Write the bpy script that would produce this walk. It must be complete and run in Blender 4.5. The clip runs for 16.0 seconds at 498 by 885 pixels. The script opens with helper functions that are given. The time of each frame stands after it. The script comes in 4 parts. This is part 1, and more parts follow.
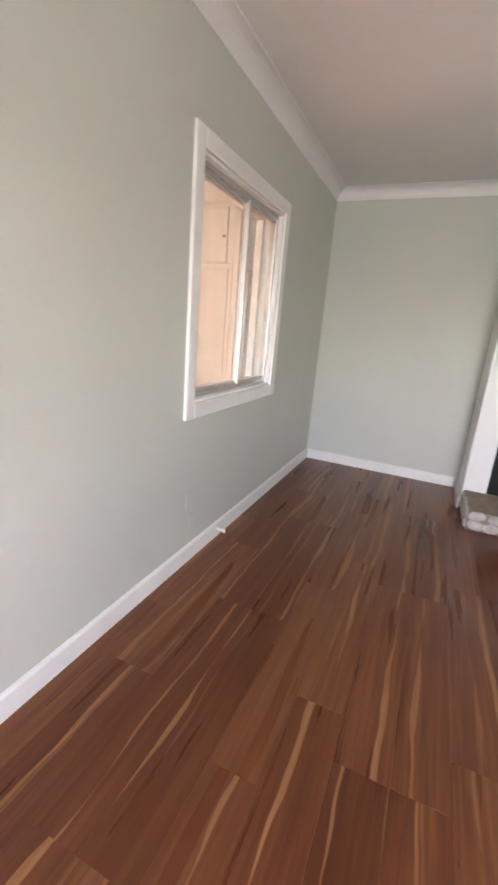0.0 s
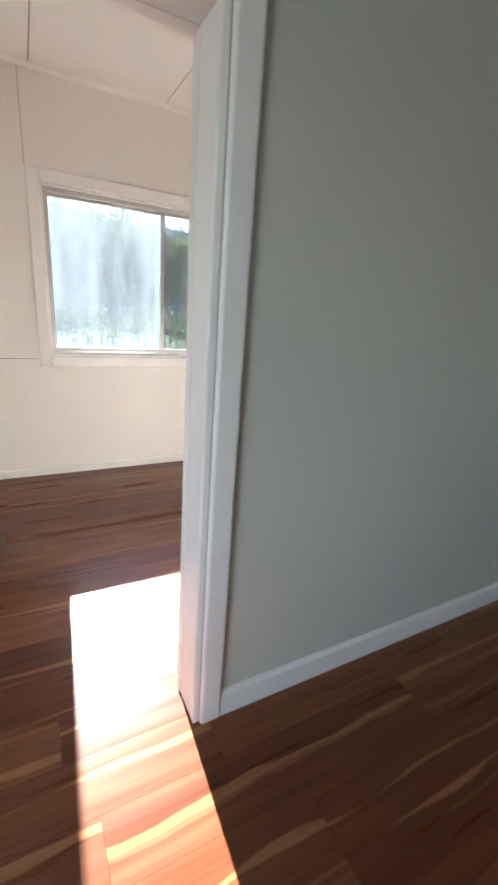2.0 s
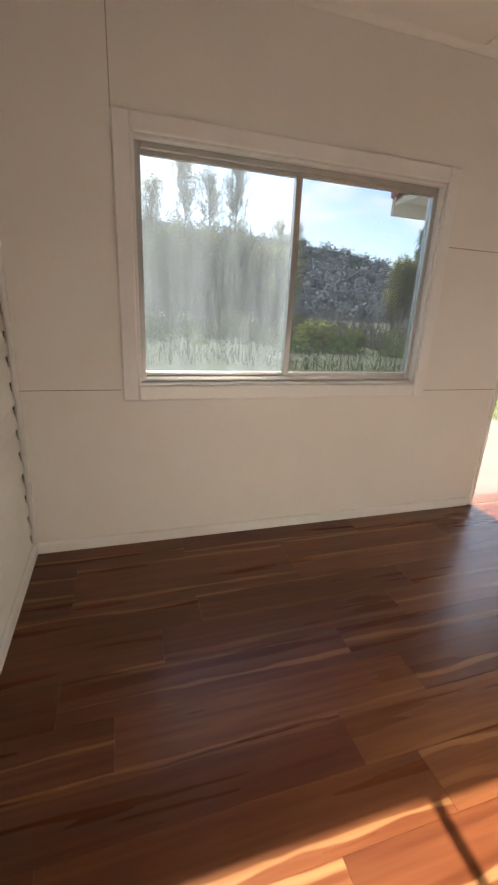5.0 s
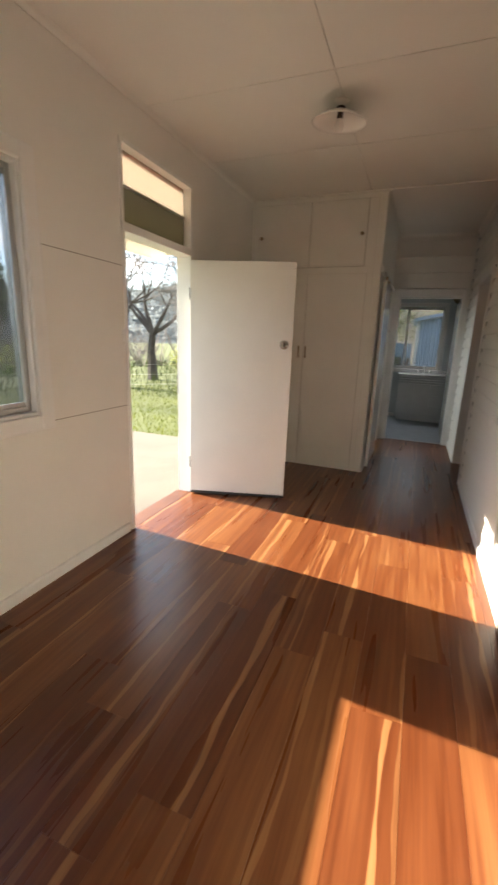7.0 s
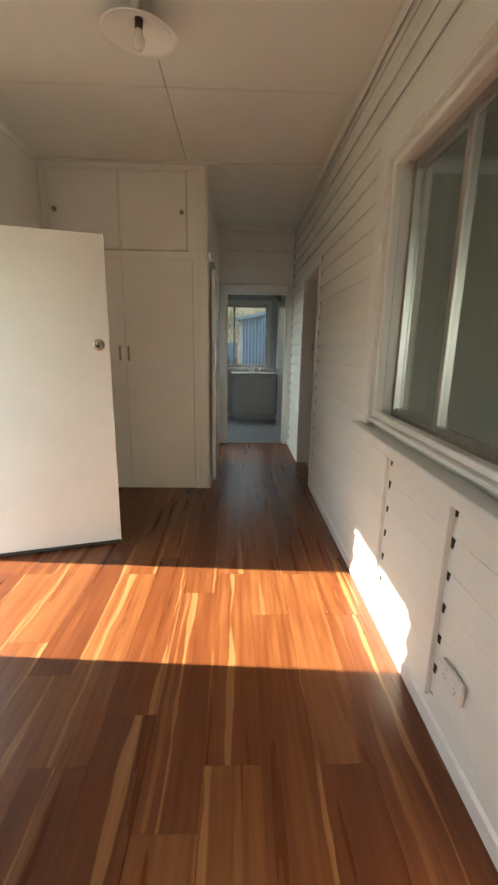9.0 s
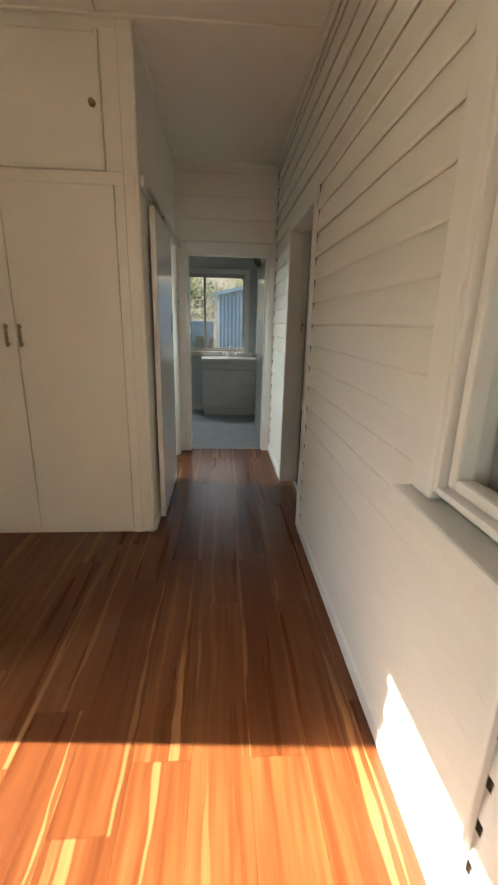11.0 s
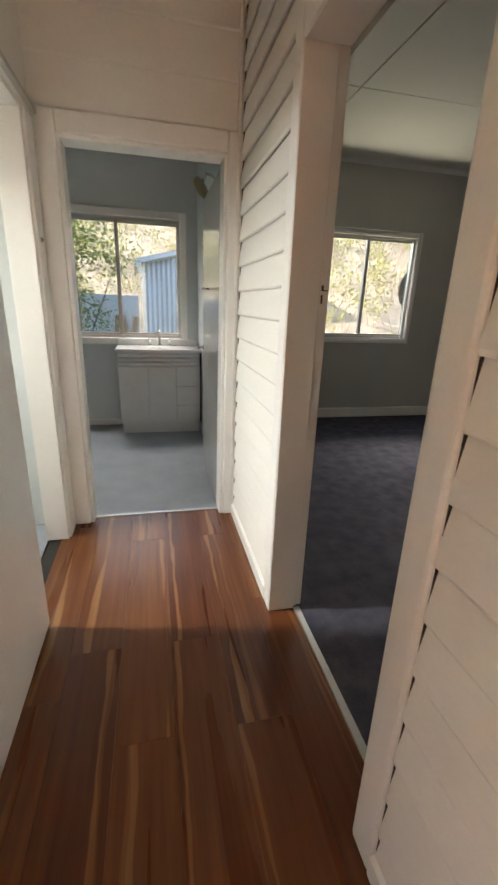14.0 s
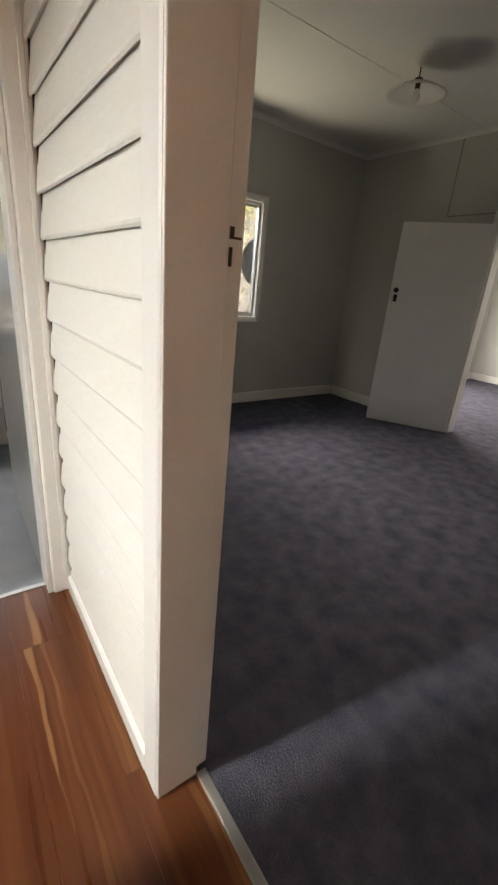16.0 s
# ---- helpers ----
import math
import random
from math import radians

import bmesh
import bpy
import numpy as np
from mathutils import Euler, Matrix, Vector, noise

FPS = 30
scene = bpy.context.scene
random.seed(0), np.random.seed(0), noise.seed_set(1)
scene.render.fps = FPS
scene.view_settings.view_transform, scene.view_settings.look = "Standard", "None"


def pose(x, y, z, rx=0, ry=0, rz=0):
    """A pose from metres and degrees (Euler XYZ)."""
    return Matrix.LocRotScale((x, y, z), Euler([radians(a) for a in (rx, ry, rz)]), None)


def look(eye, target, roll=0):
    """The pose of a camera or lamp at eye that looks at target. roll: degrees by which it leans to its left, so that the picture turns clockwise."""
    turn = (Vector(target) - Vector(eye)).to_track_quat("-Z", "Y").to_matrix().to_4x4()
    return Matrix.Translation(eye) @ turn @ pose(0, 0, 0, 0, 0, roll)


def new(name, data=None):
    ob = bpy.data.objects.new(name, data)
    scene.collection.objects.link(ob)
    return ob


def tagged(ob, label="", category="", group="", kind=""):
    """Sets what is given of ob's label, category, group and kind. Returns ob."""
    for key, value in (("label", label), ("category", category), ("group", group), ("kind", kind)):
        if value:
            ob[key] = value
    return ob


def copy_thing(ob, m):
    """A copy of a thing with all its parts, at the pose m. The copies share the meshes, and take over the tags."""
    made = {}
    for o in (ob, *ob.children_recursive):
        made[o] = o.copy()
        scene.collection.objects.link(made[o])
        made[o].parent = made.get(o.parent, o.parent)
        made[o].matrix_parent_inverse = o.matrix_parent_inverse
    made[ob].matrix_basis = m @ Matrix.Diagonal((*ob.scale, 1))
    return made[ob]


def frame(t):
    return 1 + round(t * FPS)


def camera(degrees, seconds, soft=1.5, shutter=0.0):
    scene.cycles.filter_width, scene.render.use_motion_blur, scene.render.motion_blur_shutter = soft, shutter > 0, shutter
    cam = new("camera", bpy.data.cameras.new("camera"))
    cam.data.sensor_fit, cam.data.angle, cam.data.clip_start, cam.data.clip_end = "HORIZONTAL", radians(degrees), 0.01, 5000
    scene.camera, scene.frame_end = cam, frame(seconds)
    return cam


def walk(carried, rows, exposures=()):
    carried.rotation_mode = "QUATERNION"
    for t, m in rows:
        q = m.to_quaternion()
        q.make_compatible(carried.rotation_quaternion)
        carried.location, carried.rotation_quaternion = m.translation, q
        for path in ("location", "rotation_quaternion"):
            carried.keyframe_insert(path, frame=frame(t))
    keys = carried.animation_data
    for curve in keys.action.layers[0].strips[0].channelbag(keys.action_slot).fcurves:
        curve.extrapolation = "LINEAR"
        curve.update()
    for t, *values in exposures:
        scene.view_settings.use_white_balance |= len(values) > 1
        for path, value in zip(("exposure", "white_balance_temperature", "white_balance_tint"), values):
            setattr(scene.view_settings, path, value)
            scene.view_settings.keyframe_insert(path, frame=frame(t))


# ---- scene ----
PATH = [
    (0, (1.387, 0.227, 1.455), (0.638, 2.001, 0.912), 4.8),
    (0.5, (1.377, 0.207, 1.44), (0.317, 1.81, 0.886), 5.0),
    (1, (1.322, 0.163, 1.427), (0.015, 1.567, 0.859), 5.0),
    (1.5, (1.327, 0.174, 1.453), (-0.209, 1.3, 0.843), 4.4),
    (2, (1.22, 0.117, 1.45), (-0.448, 1.034, 0.836), 4.4),
    (2.5, (0.937, 0.15, 1.414), (-0.839, 0.817, 0.782), 3.6),
    (3, (0.71, 0.196, 1.446), (-1.12, 0.636, 0.771), 3.6),
    (3.2, (0.639, 0.235, 1.478), (-1.202, 0.6, 0.786), 3.6),
    (5.3, (-0.16, 0.184, 1.421), (-1.939, 0.89, 0.841), 2.2),
    (5.5, (-0.245, 0.238, 1.416), (-1.969, 1.078, 0.848), 2.1),
    (6, (-0.39, 0.352, 1.393), (-1.892, 1.562, 0.865), 2.1),
    (6.5, (-0.492, 0.432, 1.396), (-1.623, 2.002, 0.89), 2.2),
    (7, (-0.56, 0.49, 1.421), (-1.263, 2.297, 0.931), 2.0),
    (7.5, (-0.6, 0.513, 1.424), (-0.963, 2.416, 0.927), 1.7),
    (8, (-0.637, 0.637, 1.393), (-0.784, 2.572, 0.909), 1.4),
    (8.5, (-0.665, 0.929, 1.398), (-0.691, 2.874, 0.932), 1.2),
    (9, (-0.726, 1.198, 1.397), (-0.666, 3.142, 0.931), 0.9),
    (9.5, (-0.793, 1.52, 1.409), (-0.676, 3.46, 0.934), 0.9),
    (10, (-0.702, 1.862, 1.394), (-0.559, 3.795, 0.898), 0.9),
    (10.2, (-0.662, 1.975, 1.408), (-0.516, 3.903, 0.897), 1.0),
    (12.3, (-0.466, 3.426, 1.355), (-0.343, 5.336, 0.771), 1.9),
    (12.5, (-0.487, 3.568, 1.352), (-0.345, 5.475, 0.766), 2.1),
    (13, (-0.478, 3.895, 1.345), (-0.305, 5.797, 0.75), 2.0),
    (13.5, (-0.449, 4.237, 1.356), (-0.194, 6.122, 0.737), 2.4),
    (14, (-0.472, 4.529, 1.328), (-0.034, 6.375, 0.695), 2.2),
    (14.5, (-0.474, 4.743, 1.327), (0.161, 6.519, 0.662), 2.8),
    (15, (-0.401, 4.978, 1.322), (0.414, 6.668, 0.632), 3.7),
    (15.5, (-0.334, 5.151, 1.315), (0.645, 6.747, 0.611), 4.6),
    (15.7, (-0.31, 5.228, 1.306), (0.744, 6.773, 0.599), 4.6),
    (16, (-0.291, 5.361, 1.311), (0.838, 6.853, 0.605), 5.2),
]
cam = camera(62.2, 16.0, soft=2.4, shutter=0.3)
SUN, SKY = 4.4, 0.125
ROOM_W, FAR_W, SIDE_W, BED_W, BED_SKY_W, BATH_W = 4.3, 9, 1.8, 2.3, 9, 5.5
EXPOSURES = [(0, 5.2, 6600, 22), (1.0, 4.55, 6500, 17), (2.0, 3.65, 5900, 9), (2.6, 3.2, 6000, 9), (3.2, 2.95, 6800, 12), (5.5, 2.5, 7000, 11), (7.5, 2.55, 7400, 8), (9.2, 2.9, 7300, 3), (10.2, 3.0, 7300, 3), (12.3, 3.65, 8200, 10), (14.0, 3.95, 8100, 13), (15.5, 3.98, 8100, 16), (16.0, 3.95, 8200, 16)]
walk(cam, [(t, look(eye, target, roll)) for t, eye, target, roll in PATH], EXPOSURES)

# ---- light ----
SUN_WAY = Vector((1.0, -0.065, -0.6)).normalized()      # the way the sunlight travels
world = bpy.data.worlds.new("sky")
scene.world = world
world.use_nodes = True
wn, wl = world.node_tree.nodes, world.node_tree.links
sky = wn.new("ShaderNodeTexSky")
sky.sky_type, sky.sun_disc = "NISHITA", False
sky.sun_elevation = math.asin(-SUN_WAY.z)
sky.sun_rotation = math.atan2(-SUN_WAY.x, -SUN_WAY.y)
sky.dust_density, sky.ozone_density = 0.4, 2.0
wtc, wmap, wns, wrp, wmx = (wn.new(n) for n in ("ShaderNodeTexCoord", "ShaderNodeMapping", "ShaderNodeTexNoise", "ShaderNodeValToRGB", "ShaderNodeMixRGB"))
wmap.inputs["Scale"].default_value = (1, 1, 2.6)
wmap.inputs["Location"].default_value = (3.7, 1.2, 0.4)
wns.inputs["Scale"].default_value, wns.inputs["Detail"].default_value = 4.6, 8
wrp.color_ramp.elements[0].position, wrp.color_ramp.elements[1].position = 0.50, 0.57
wmx.inputs["Color2"].default_value = (7.2, 7.5, 8.0, 1)
wl.new(wtc.outputs["Generated"], wmap.inputs["Vector"])
wl.new(wmap.outputs["Vector"], wns.inputs["Vector"])
wl.new(wns.outputs["Fac"], wrp.inputs["Fac"])
wl.new(wrp.outputs["Color"], wmx.inputs["Fac"])
wl.new(sky.outputs["Color"], wmx.inputs["Color1"])
wl.new(wmx.outputs["Color"], wn["Background"].inputs["Color"])
wn["Background"].inputs["Strength"].default_value = SKY

sun = new("sun", bpy.data.lights.new("sun", "SUN"))
sun.data.energy, sun.data.angle, sun.data.color = SUN, radians(0.6), (1.0, 0.93, 0.82)
sun.rotation_mode = "QUATERNION"
sun.rotation_quaternion = SUN_WAY.to_track_quat("-Z", "Y")


def window_light(name, x, y, z, wide, high, turn, watts, tip=0, color=(0.90, 0.95, 1.0), spread=180):
    """An added daylight lamp in or near a window; turn: the heading it shines to, 0 is +y."""
    lamp = new(name, bpy.data.lights.new(name, "AREA"))
    lamp.data.shape, lamp.data.size, lamp.data.size_y = "RECTANGLE", wide, high
    lamp.data.energy, lamp.data.color = watts, color
    lamp.data.spread = radians(spread)
    lamp.matrix_basis = pose(x, y, z, 90 - tip, 0, turn)


window_light("room_window_light", 2.4, -2.64, 1.5, 1.8, 1.2, 0, ROOM_W, 28)
window_light("far_room_window_light", 5.8, 9.33, 1.5, 1.6, 1.2, 180, FAR_W)
window_light("side_room_window_light", -2.37, 6.36, 2.0, 0.14, 0.7, -96, SIDE_W, 38, (0.76, 0.89, 1.0), 76)
# added fill lamps outside, kept out of view above the window heads
window_light("bathroom_fill_light", -0.78, 9.75, 2.75, 1.2, 0.7, 180, BATH_W, 35)
window_light("bedroom_high_fill", 2.0, 11.5, 3.05, 2.4, 0.8, 180, BED_SKY_W, 30, spread=100)
# added lamp hidden below the sill, throws bounce light up to the ceiling
window_light("bedroom_bounce_fill", 2.0, 9.95, 0.50, 1.6, 0.5, 180, BED_W, -42, (0.96, 1.0, 0.88))


# ---- materials ----
def nodes_of(name):
    m = bpy.data.materials.new(name)
    m.use_nodes = True
    return m, m.node_tree.nodes, m.node_tree.links, m.node_tree.nodes["Principled BSDF"]


def ramp(nd, stops):
    r = nd.new("ShaderNodeValToRGB")
    e = r.color_ramp.elements
    while len(e) < len(stops):
        e.new(0.5)
    for k, (p, c) in enumerate(stops):
        e[k].position, e[k].color = p, (*c, 1)
    return r


def calc(nd, lk, op, a, b=None, c=None):
    n = nd.new("ShaderNodeMath")
    n.operation = op
    for k, v in enumerate((a, b, c)):
        if v is None:
            continue
        if isinstance(v, (int, float)):
            n.inputs[k].default_value = v
        else:
            lk.new(v, n.inputs[k])
    return n.outputs[0]


def surface(name, dark, light, rough=0.5, scale=3.0, fine=60.0, bump=0.03, metal=0.0, gloss=0.5, stretch=(1, 1, 1), spread=0.08, detail=5.0):
    """Two scales of colour variation between dark and light, uneven gloss and fine relief."""
    m, nd, lk, b = nodes_of(name)
    tc, mp = nd.new("ShaderNodeTexCoord"), nd.new("ShaderNodeMapping")
    geo = nd.new("ShaderNodeNewGeometry")
    mp.inputs["Scale"].default_value = stretch
    lk.new(geo.outputs["Position"], mp.inputs["Vector"])
    n1, n2 = nd.new("ShaderNodeTexNoise"), nd.new("ShaderNodeTexNoise")
    for n, s in ((n1, scale), (n2, fine)):
        n.inputs["Scale"].default_value, n.inputs["Detail"].default_value = s, detail
        lk.new(mp.outputs["Vector"], n.inputs["Vector"])
    mix = calc(nd, lk, "ADD", calc(nd, lk, "MULTIPLY", n1.outputs["Fac"], 0.65), calc(nd, lk, "MULTIPLY", n2.outputs["Fac"], 0.35))
    r = ramp(nd, [(0.32, dark), (0.68, light)])
    lk.new(mix, r.inputs["Fac"])
    lk.new(r.outputs["Color"], b.inputs["Base Color"])
    lk.new(calc(nd, lk, "ADD", rough - spread / 2, calc(nd, lk, "MULTIPLY", n1.outputs["Fac"], spread)), b.inputs["Roughness"])
    b.inputs["Metallic"].default_value = metal
    b.inputs["Specular IOR Level"].default_value = gloss
    if bump:
        bp = nd.new("ShaderNodeBump")
        bp.inputs["Strength"].default_value, bp.inputs["Distance"].default_value = bump, 0.01
        lk.new(n2.outputs["Fac"], bp.inputs["Height"])
        lk.new(bp.outputs["Normal"], b.inputs["Normal"])
    return m


def leafage(name, dark, light, scale):
    """Leaves that let part of the light through."""
    m = surface(name, dark, light, 0.9, scale, scale * 12, 0.0, gloss=0.1)
    nd, lk = m.node_tree.nodes, m.node_tree.links
    b, tl, mx = nd["Principled BSDF"], nd.new("ShaderNodeBsdfTranslucent"), nd.new("ShaderNodeMixShader")
    lk.new(b.inputs["Base Color"].links[0].from_socket, tl.inputs["Color"])
    mx.inputs["Fac"].default_value = 0.62
    lk.new(b.outputs["BSDF"], mx.inputs[1])
    lk.new(tl.outputs["BSDF"], mx.inputs[2])
    lk.new(mx.outputs["Shader"], nd["Material Output"].inputs["Surface"])
    return m


def glass(name, dust=0.0, tint=(1, 1, 1), rough=0.0):
    """Window glass: clear with a sharp reflection; tint dims the view through it, dust scatters light."""
    m, nd, lk, b = nodes_of(name)
    nd.remove(b)
    out = nd["Material Output"]
    tr, gl, mx, fr = nd.new("ShaderNodeBsdfTransparent"), nd.new("ShaderNodeBsdfGlossy"), nd.new("ShaderNodeMixShader"), nd.new("ShaderNodeLayerWeight")
    tr.inputs["Color"].default_value = (*tint, 1)
    gl.inputs["Roughness"].default_value = 0.01
    fr.inputs["Blend"].default_value = 0.5
    lk.new(calc(nd, lk, "ADD", 0.03, calc(nd, lk, "MULTIPLY", calc(nd, lk, "POWER", fr.outputs["Facing"], 5.0), 0.5)), mx.inputs["Fac"])
    lk.new(tr.outputs["BSDF"], mx.inputs[1])
    lk.new(gl.outputs["BSDF"], mx.inputs[2])
    last = mx.outputs["Shader"]
    if dust:
        geo, mp = nd.new("ShaderNodeNewGeometry"), nd.new("ShaderNodeMapping")
        mp.inputs["Scale"].default_value = (1, 1.0, 0.16)
        n1, n2, n3 = (nd.new("ShaderNodeTexNoise") for _ in range(3))
        lk.new(geo.outputs["Position"], mp.inputs["Vector"])
        for n, s in ((n1, 1.6), (n2, 12.0), (n3, 60.0)):
            n.inputs["Scale"].default_value, n.inputs["Detail"].default_value = s, 6
            lk.new(mp.outputs["Vector"], n.inputs["Vector"])
        r = ramp(nd, [(0.36, (0, 0, 0)), (0.66, (1, 1, 1))])
        lk.new(calc(nd, lk, "ADD", calc(nd, lk, "MULTIPLY", n1.outputs["Fac"], 0.6), calc(nd, lk, "ADD", calc(nd, lk, "MULTIPLY", n2.outputs["Fac"], 0.25), calc(nd, lk, "MULTIPLY", n3.outputs["Fac"], 0.15))), r.inputs["Fac"])
        tl = nd.new("ShaderNodeBsdfTranslucent")
        tl.inputs["Color"].default_value = (0.60, 0.68, 0.76, 1)
        m2 = nd.new("ShaderNodeMixShader")
        lk.new(calc(nd, lk, "ADD", dust * 0.25, calc(nd, lk, "MULTIPLY", r.outputs["Color"], dust)), m2.inputs["Fac"])
        lk.new(last, m2.inputs[1])
        lk.new(tl.outputs["BSDF"], m2.inputs[2])
        last = m2.outputs["Shader"]
    lk.new(last, out.inputs["Surface"])
    return m


def frosted(name, color, clear):
    m, nd, lk, b = nodes_of(name)
    out = nd["Material Output"]
    tl, mx = nd.new("ShaderNodeBsdfTranslucent"), nd.new("ShaderNodeMixShader")
    tl.inputs["Color"].default_value = (*color, 1)
    b.inputs["Base Color"].default_value, b.inputs["Roughness"].default_value = (*color, 1), 0.25
    b.inputs["Transmission Weight"].default_value = 1.0
    b.inputs["IOR"].default_value = 1.1
    n = nd.new("ShaderNodeTexNoise")
    n.inputs["Scale"].default_value = 70
    bp = nd.new("ShaderNodeBump")
    bp.inputs["Strength"].default_value = 0.5
    lk.new(n.outputs["Fac"], bp.inputs["Height"])
    lk.new(bp.outputs["Normal"], b.inputs["Normal"])
    mx.inputs["Fac"].default_value = 1 - clear
    lk.new(b.outputs["BSDF"], mx.inputs[1])
    lk.new(tl.outputs["BSDF"], mx.inputs[2])
    lk.new(mx.outputs["Shader"], out.inputs["Surface"])
    return m


def plank_wood():
    """Red-brown laminate with pale wavy sapwood streaks, different on every plank."""
    m, nd, lk, b = nodes_of("plank_wood")
    tc, oi = nd.new("ShaderNodeTexCoord"), nd.new("ShaderNodeObjectInfo")
    wh = nd.new("ShaderNodeTexWhiteNoise")
    wh.noise_dimensions = "1D"
    lk.new(oi.outputs["Random"], wh.inputs["W"])
    rnd = nd.new("ShaderNodeSeparateColor")
    lk.new(wh.outputs["Color"], rnd.inputs["Color"])
    r1, r2, r3 = rnd.outputs["Red"], rnd.outputs["Green"], rnd.outputs["Blue"]
    xyz = nd.new("ShaderNodeSeparateXYZ")
    lk.new(tc.outputs["Object"], xyz.inputs["Vector"])

    def wave(scale_x, scale_y, detail, shift):
        v, n = nd.new("ShaderNodeCombineXYZ"), nd.new("ShaderNodeTexNoise")
        lk.new(calc(nd, lk, "MULTIPLY", xyz.outputs["X"], scale_x), v.inputs["X"])
        lk.new(calc(nd, lk, "MULTIPLY", xyz.outputs["Y"], scale_y), v.inputs["Y"])
        lk.new(calc(nd, lk, "ADD", calc(nd, lk, "MULTIPLY", oi.outputs["Random"], 91.0), shift), v.inputs["Z"])
        n.inputs["Scale"].default_value, n.inputs["Detail"].default_value = 1.0, detail
        lk.new(v.outputs["Vector"], n.inputs["Vector"])
        return n.outputs["Fac"]
    bend = calc(nd, lk, "MULTIPLY", calc(nd, lk, "SUBTRACT", wave(0, 1.5, 3, 0), 0.5), 0.08)
    bent = calc(nd, lk, "ADD", xyz.outputs["X"], bend)

    def streak(centre, wide, shift):
        d = calc(nd, lk, "ABSOLUTE", calc(nd, lk, "SUBTRACT", bent, centre))
        w = calc(nd, lk, "MULTIPLY", calc(nd, lk, "SUBTRACT", wave(0, 1.5, 2, shift), 0.30), wide)
        s = nd.new("ShaderNodeMapRange")
        s.interpolation_type = "SMOOTHSTEP"
        lk.new(d, s.inputs["Value"])
        lk.new(w, s.inputs["From Min"])
        lk.new(calc(nd, lk, "SUBTRACT", w, 0.006), s.inputs["From Max"])
        return s.outputs["Result"]
    c1 = calc(nd, lk, "MULTIPLY", calc(nd, lk, "SUBTRACT", r1, 0.5), 0.25)
    c2 = calc(nd, lk, "MULTIPLY", calc(nd, lk, "SUBTRACT", r2, 0.5), 0.40)
    pale = calc(nd, lk, "MAXIMUM", streak(c1, 0.058, 5.0), calc(nd, lk, "MULTIPLY", streak(c2, 0.05, 9.0), 0.45))
    grain = wave(44, 2.0, 6, 2.0)
    broad = wave(13, 0.7, 3, 3.0)
    body = ramp(nd, [(0.28, (0.074, 0.0180, 0.0062)), (0.5, (0.134, 0.0410, 0.0150)), (0.74, (0.225, 0.092, 0.034))])
    tone = calc(nd, lk, "ADD", calc(nd, lk, "MULTIPLY", grain, 0.48), calc(nd, lk, "ADD", calc(nd, lk, "MULTIPLY", broad, 0.30), calc(nd, lk, "MULTIPLY", r3, 0.22)))
    lk.new(tone, body.inputs["Fac"])
    sap = ramp(nd, [(0.3, (0.27, 0.120, 0.048)), (0.7, (0.35, 0.178, 0.078))])
    lk.new(grain, sap.inputs["Fac"])
    mx = nd.new("ShaderNodeMixRGB")
    lk.new(calc(nd, lk, "MULTIPLY", pale, 0.78), mx.inputs["Fac"])
    lk.new(body.outputs["Color"], mx.inputs["Color1"])
    lk.new(sap.outputs["Color"], mx.inputs["Color2"])
    lk.new(mx.outputs["Color"], b.inputs["Base Color"])
    lk.new(calc(nd, lk, "ADD", 0.22, calc(nd, lk, "MULTIPLY", broad, 0.14)), b.inputs["Roughness"])
    bp = nd.new("ShaderNodeBump")
    b.inputs["Specular IOR Level"].default_value = 0.38
    bp.inputs["Strength"].default_value, bp.inputs["Distance"].default_value = 0.05, 0.004
    lk.new(grain, bp.inputs["Height"])
    lk.new(bp.outputs["Normal"], b.inputs["Normal"])
    return m


PLANK = plank_wood()
SAGE = surface("sage_paint", (0.52, 0.53, 0.475), (0.57, 0.58, 0.52), 0.55, 1.2, 220, 0.05)
CREAM = surface("cream_sheeting", (0.745, 0.725, 0.675), (0.80, 0.78, 0.73), 0.5, 1.5, 180, 0.04)
WHITE = surface("white_gloss_paint", (0.77, 0.76, 0.735), (0.83, 0.82, 0.795), 0.32, 4, 120, 0.06)
BOARD = surface("weatherboard_paint", (0.77, 0.755, 0.715), (0.83, 0.815, 0.775), 0.42, 3, 70, 0.12, stretch=(1, 0.3, 1))
CEIL = surface("ceiling_paint", (0.80, 0.785, 0.73), (0.85, 0.835, 0.78), 0.6, 1.3, 150, 0.05)
CEIL_A = surface("white_ceiling_paint", (0.74, 0.73, 0.71), (0.80, 0.79, 0.77), 0.6, 1.3, 150, 0.04)
DOORP = surface("door_paint", (0.76, 0.745, 0.715), (0.81, 0.795, 0.765), 0.38, 3, 90, 0.05)
CUP = surface("cupboard_paint", (0.76, 0.745, 0.69), (0.81, 0.795, 0.74), 0.40, 3, 90, 0.05)
SLIDE = surface("gloss_enamel_door", (0.76, 0.76, 0.74), (0.80, 0.80, 0.78), 0.12, 3, 30, 0.02, spread=0.04)
ALU = surface("mill_aluminium", (0.50, 0.50, 0.49), (0.60, 0.60, 0.58), 0.35, 8, 200, 0.03, metal=0.85)
CHROME = surface("chrome", (0.72, 0.72, 0.72), (0.82, 0.82, 0.82), 0.10, 9, 200, 0.0, metal=1.0)
KNOB = surface("worn_chrome", (0.42, 0.40, 0.36), (0.60, 0.58, 0.54), 0.22, 30, 200, 0.03, metal=1.0)
BRASS = surface("tarnished_brass", (0.30, 0.24, 0.15), (0.42, 0.34, 0.22), 0.35, 20, 200, 0.05, metal=1.0)
DARK = surface("dark_gap", (0.012, 0.011, 0.010), (0.03, 0.028, 0.025), 0.8, 8, 60, 0.05)
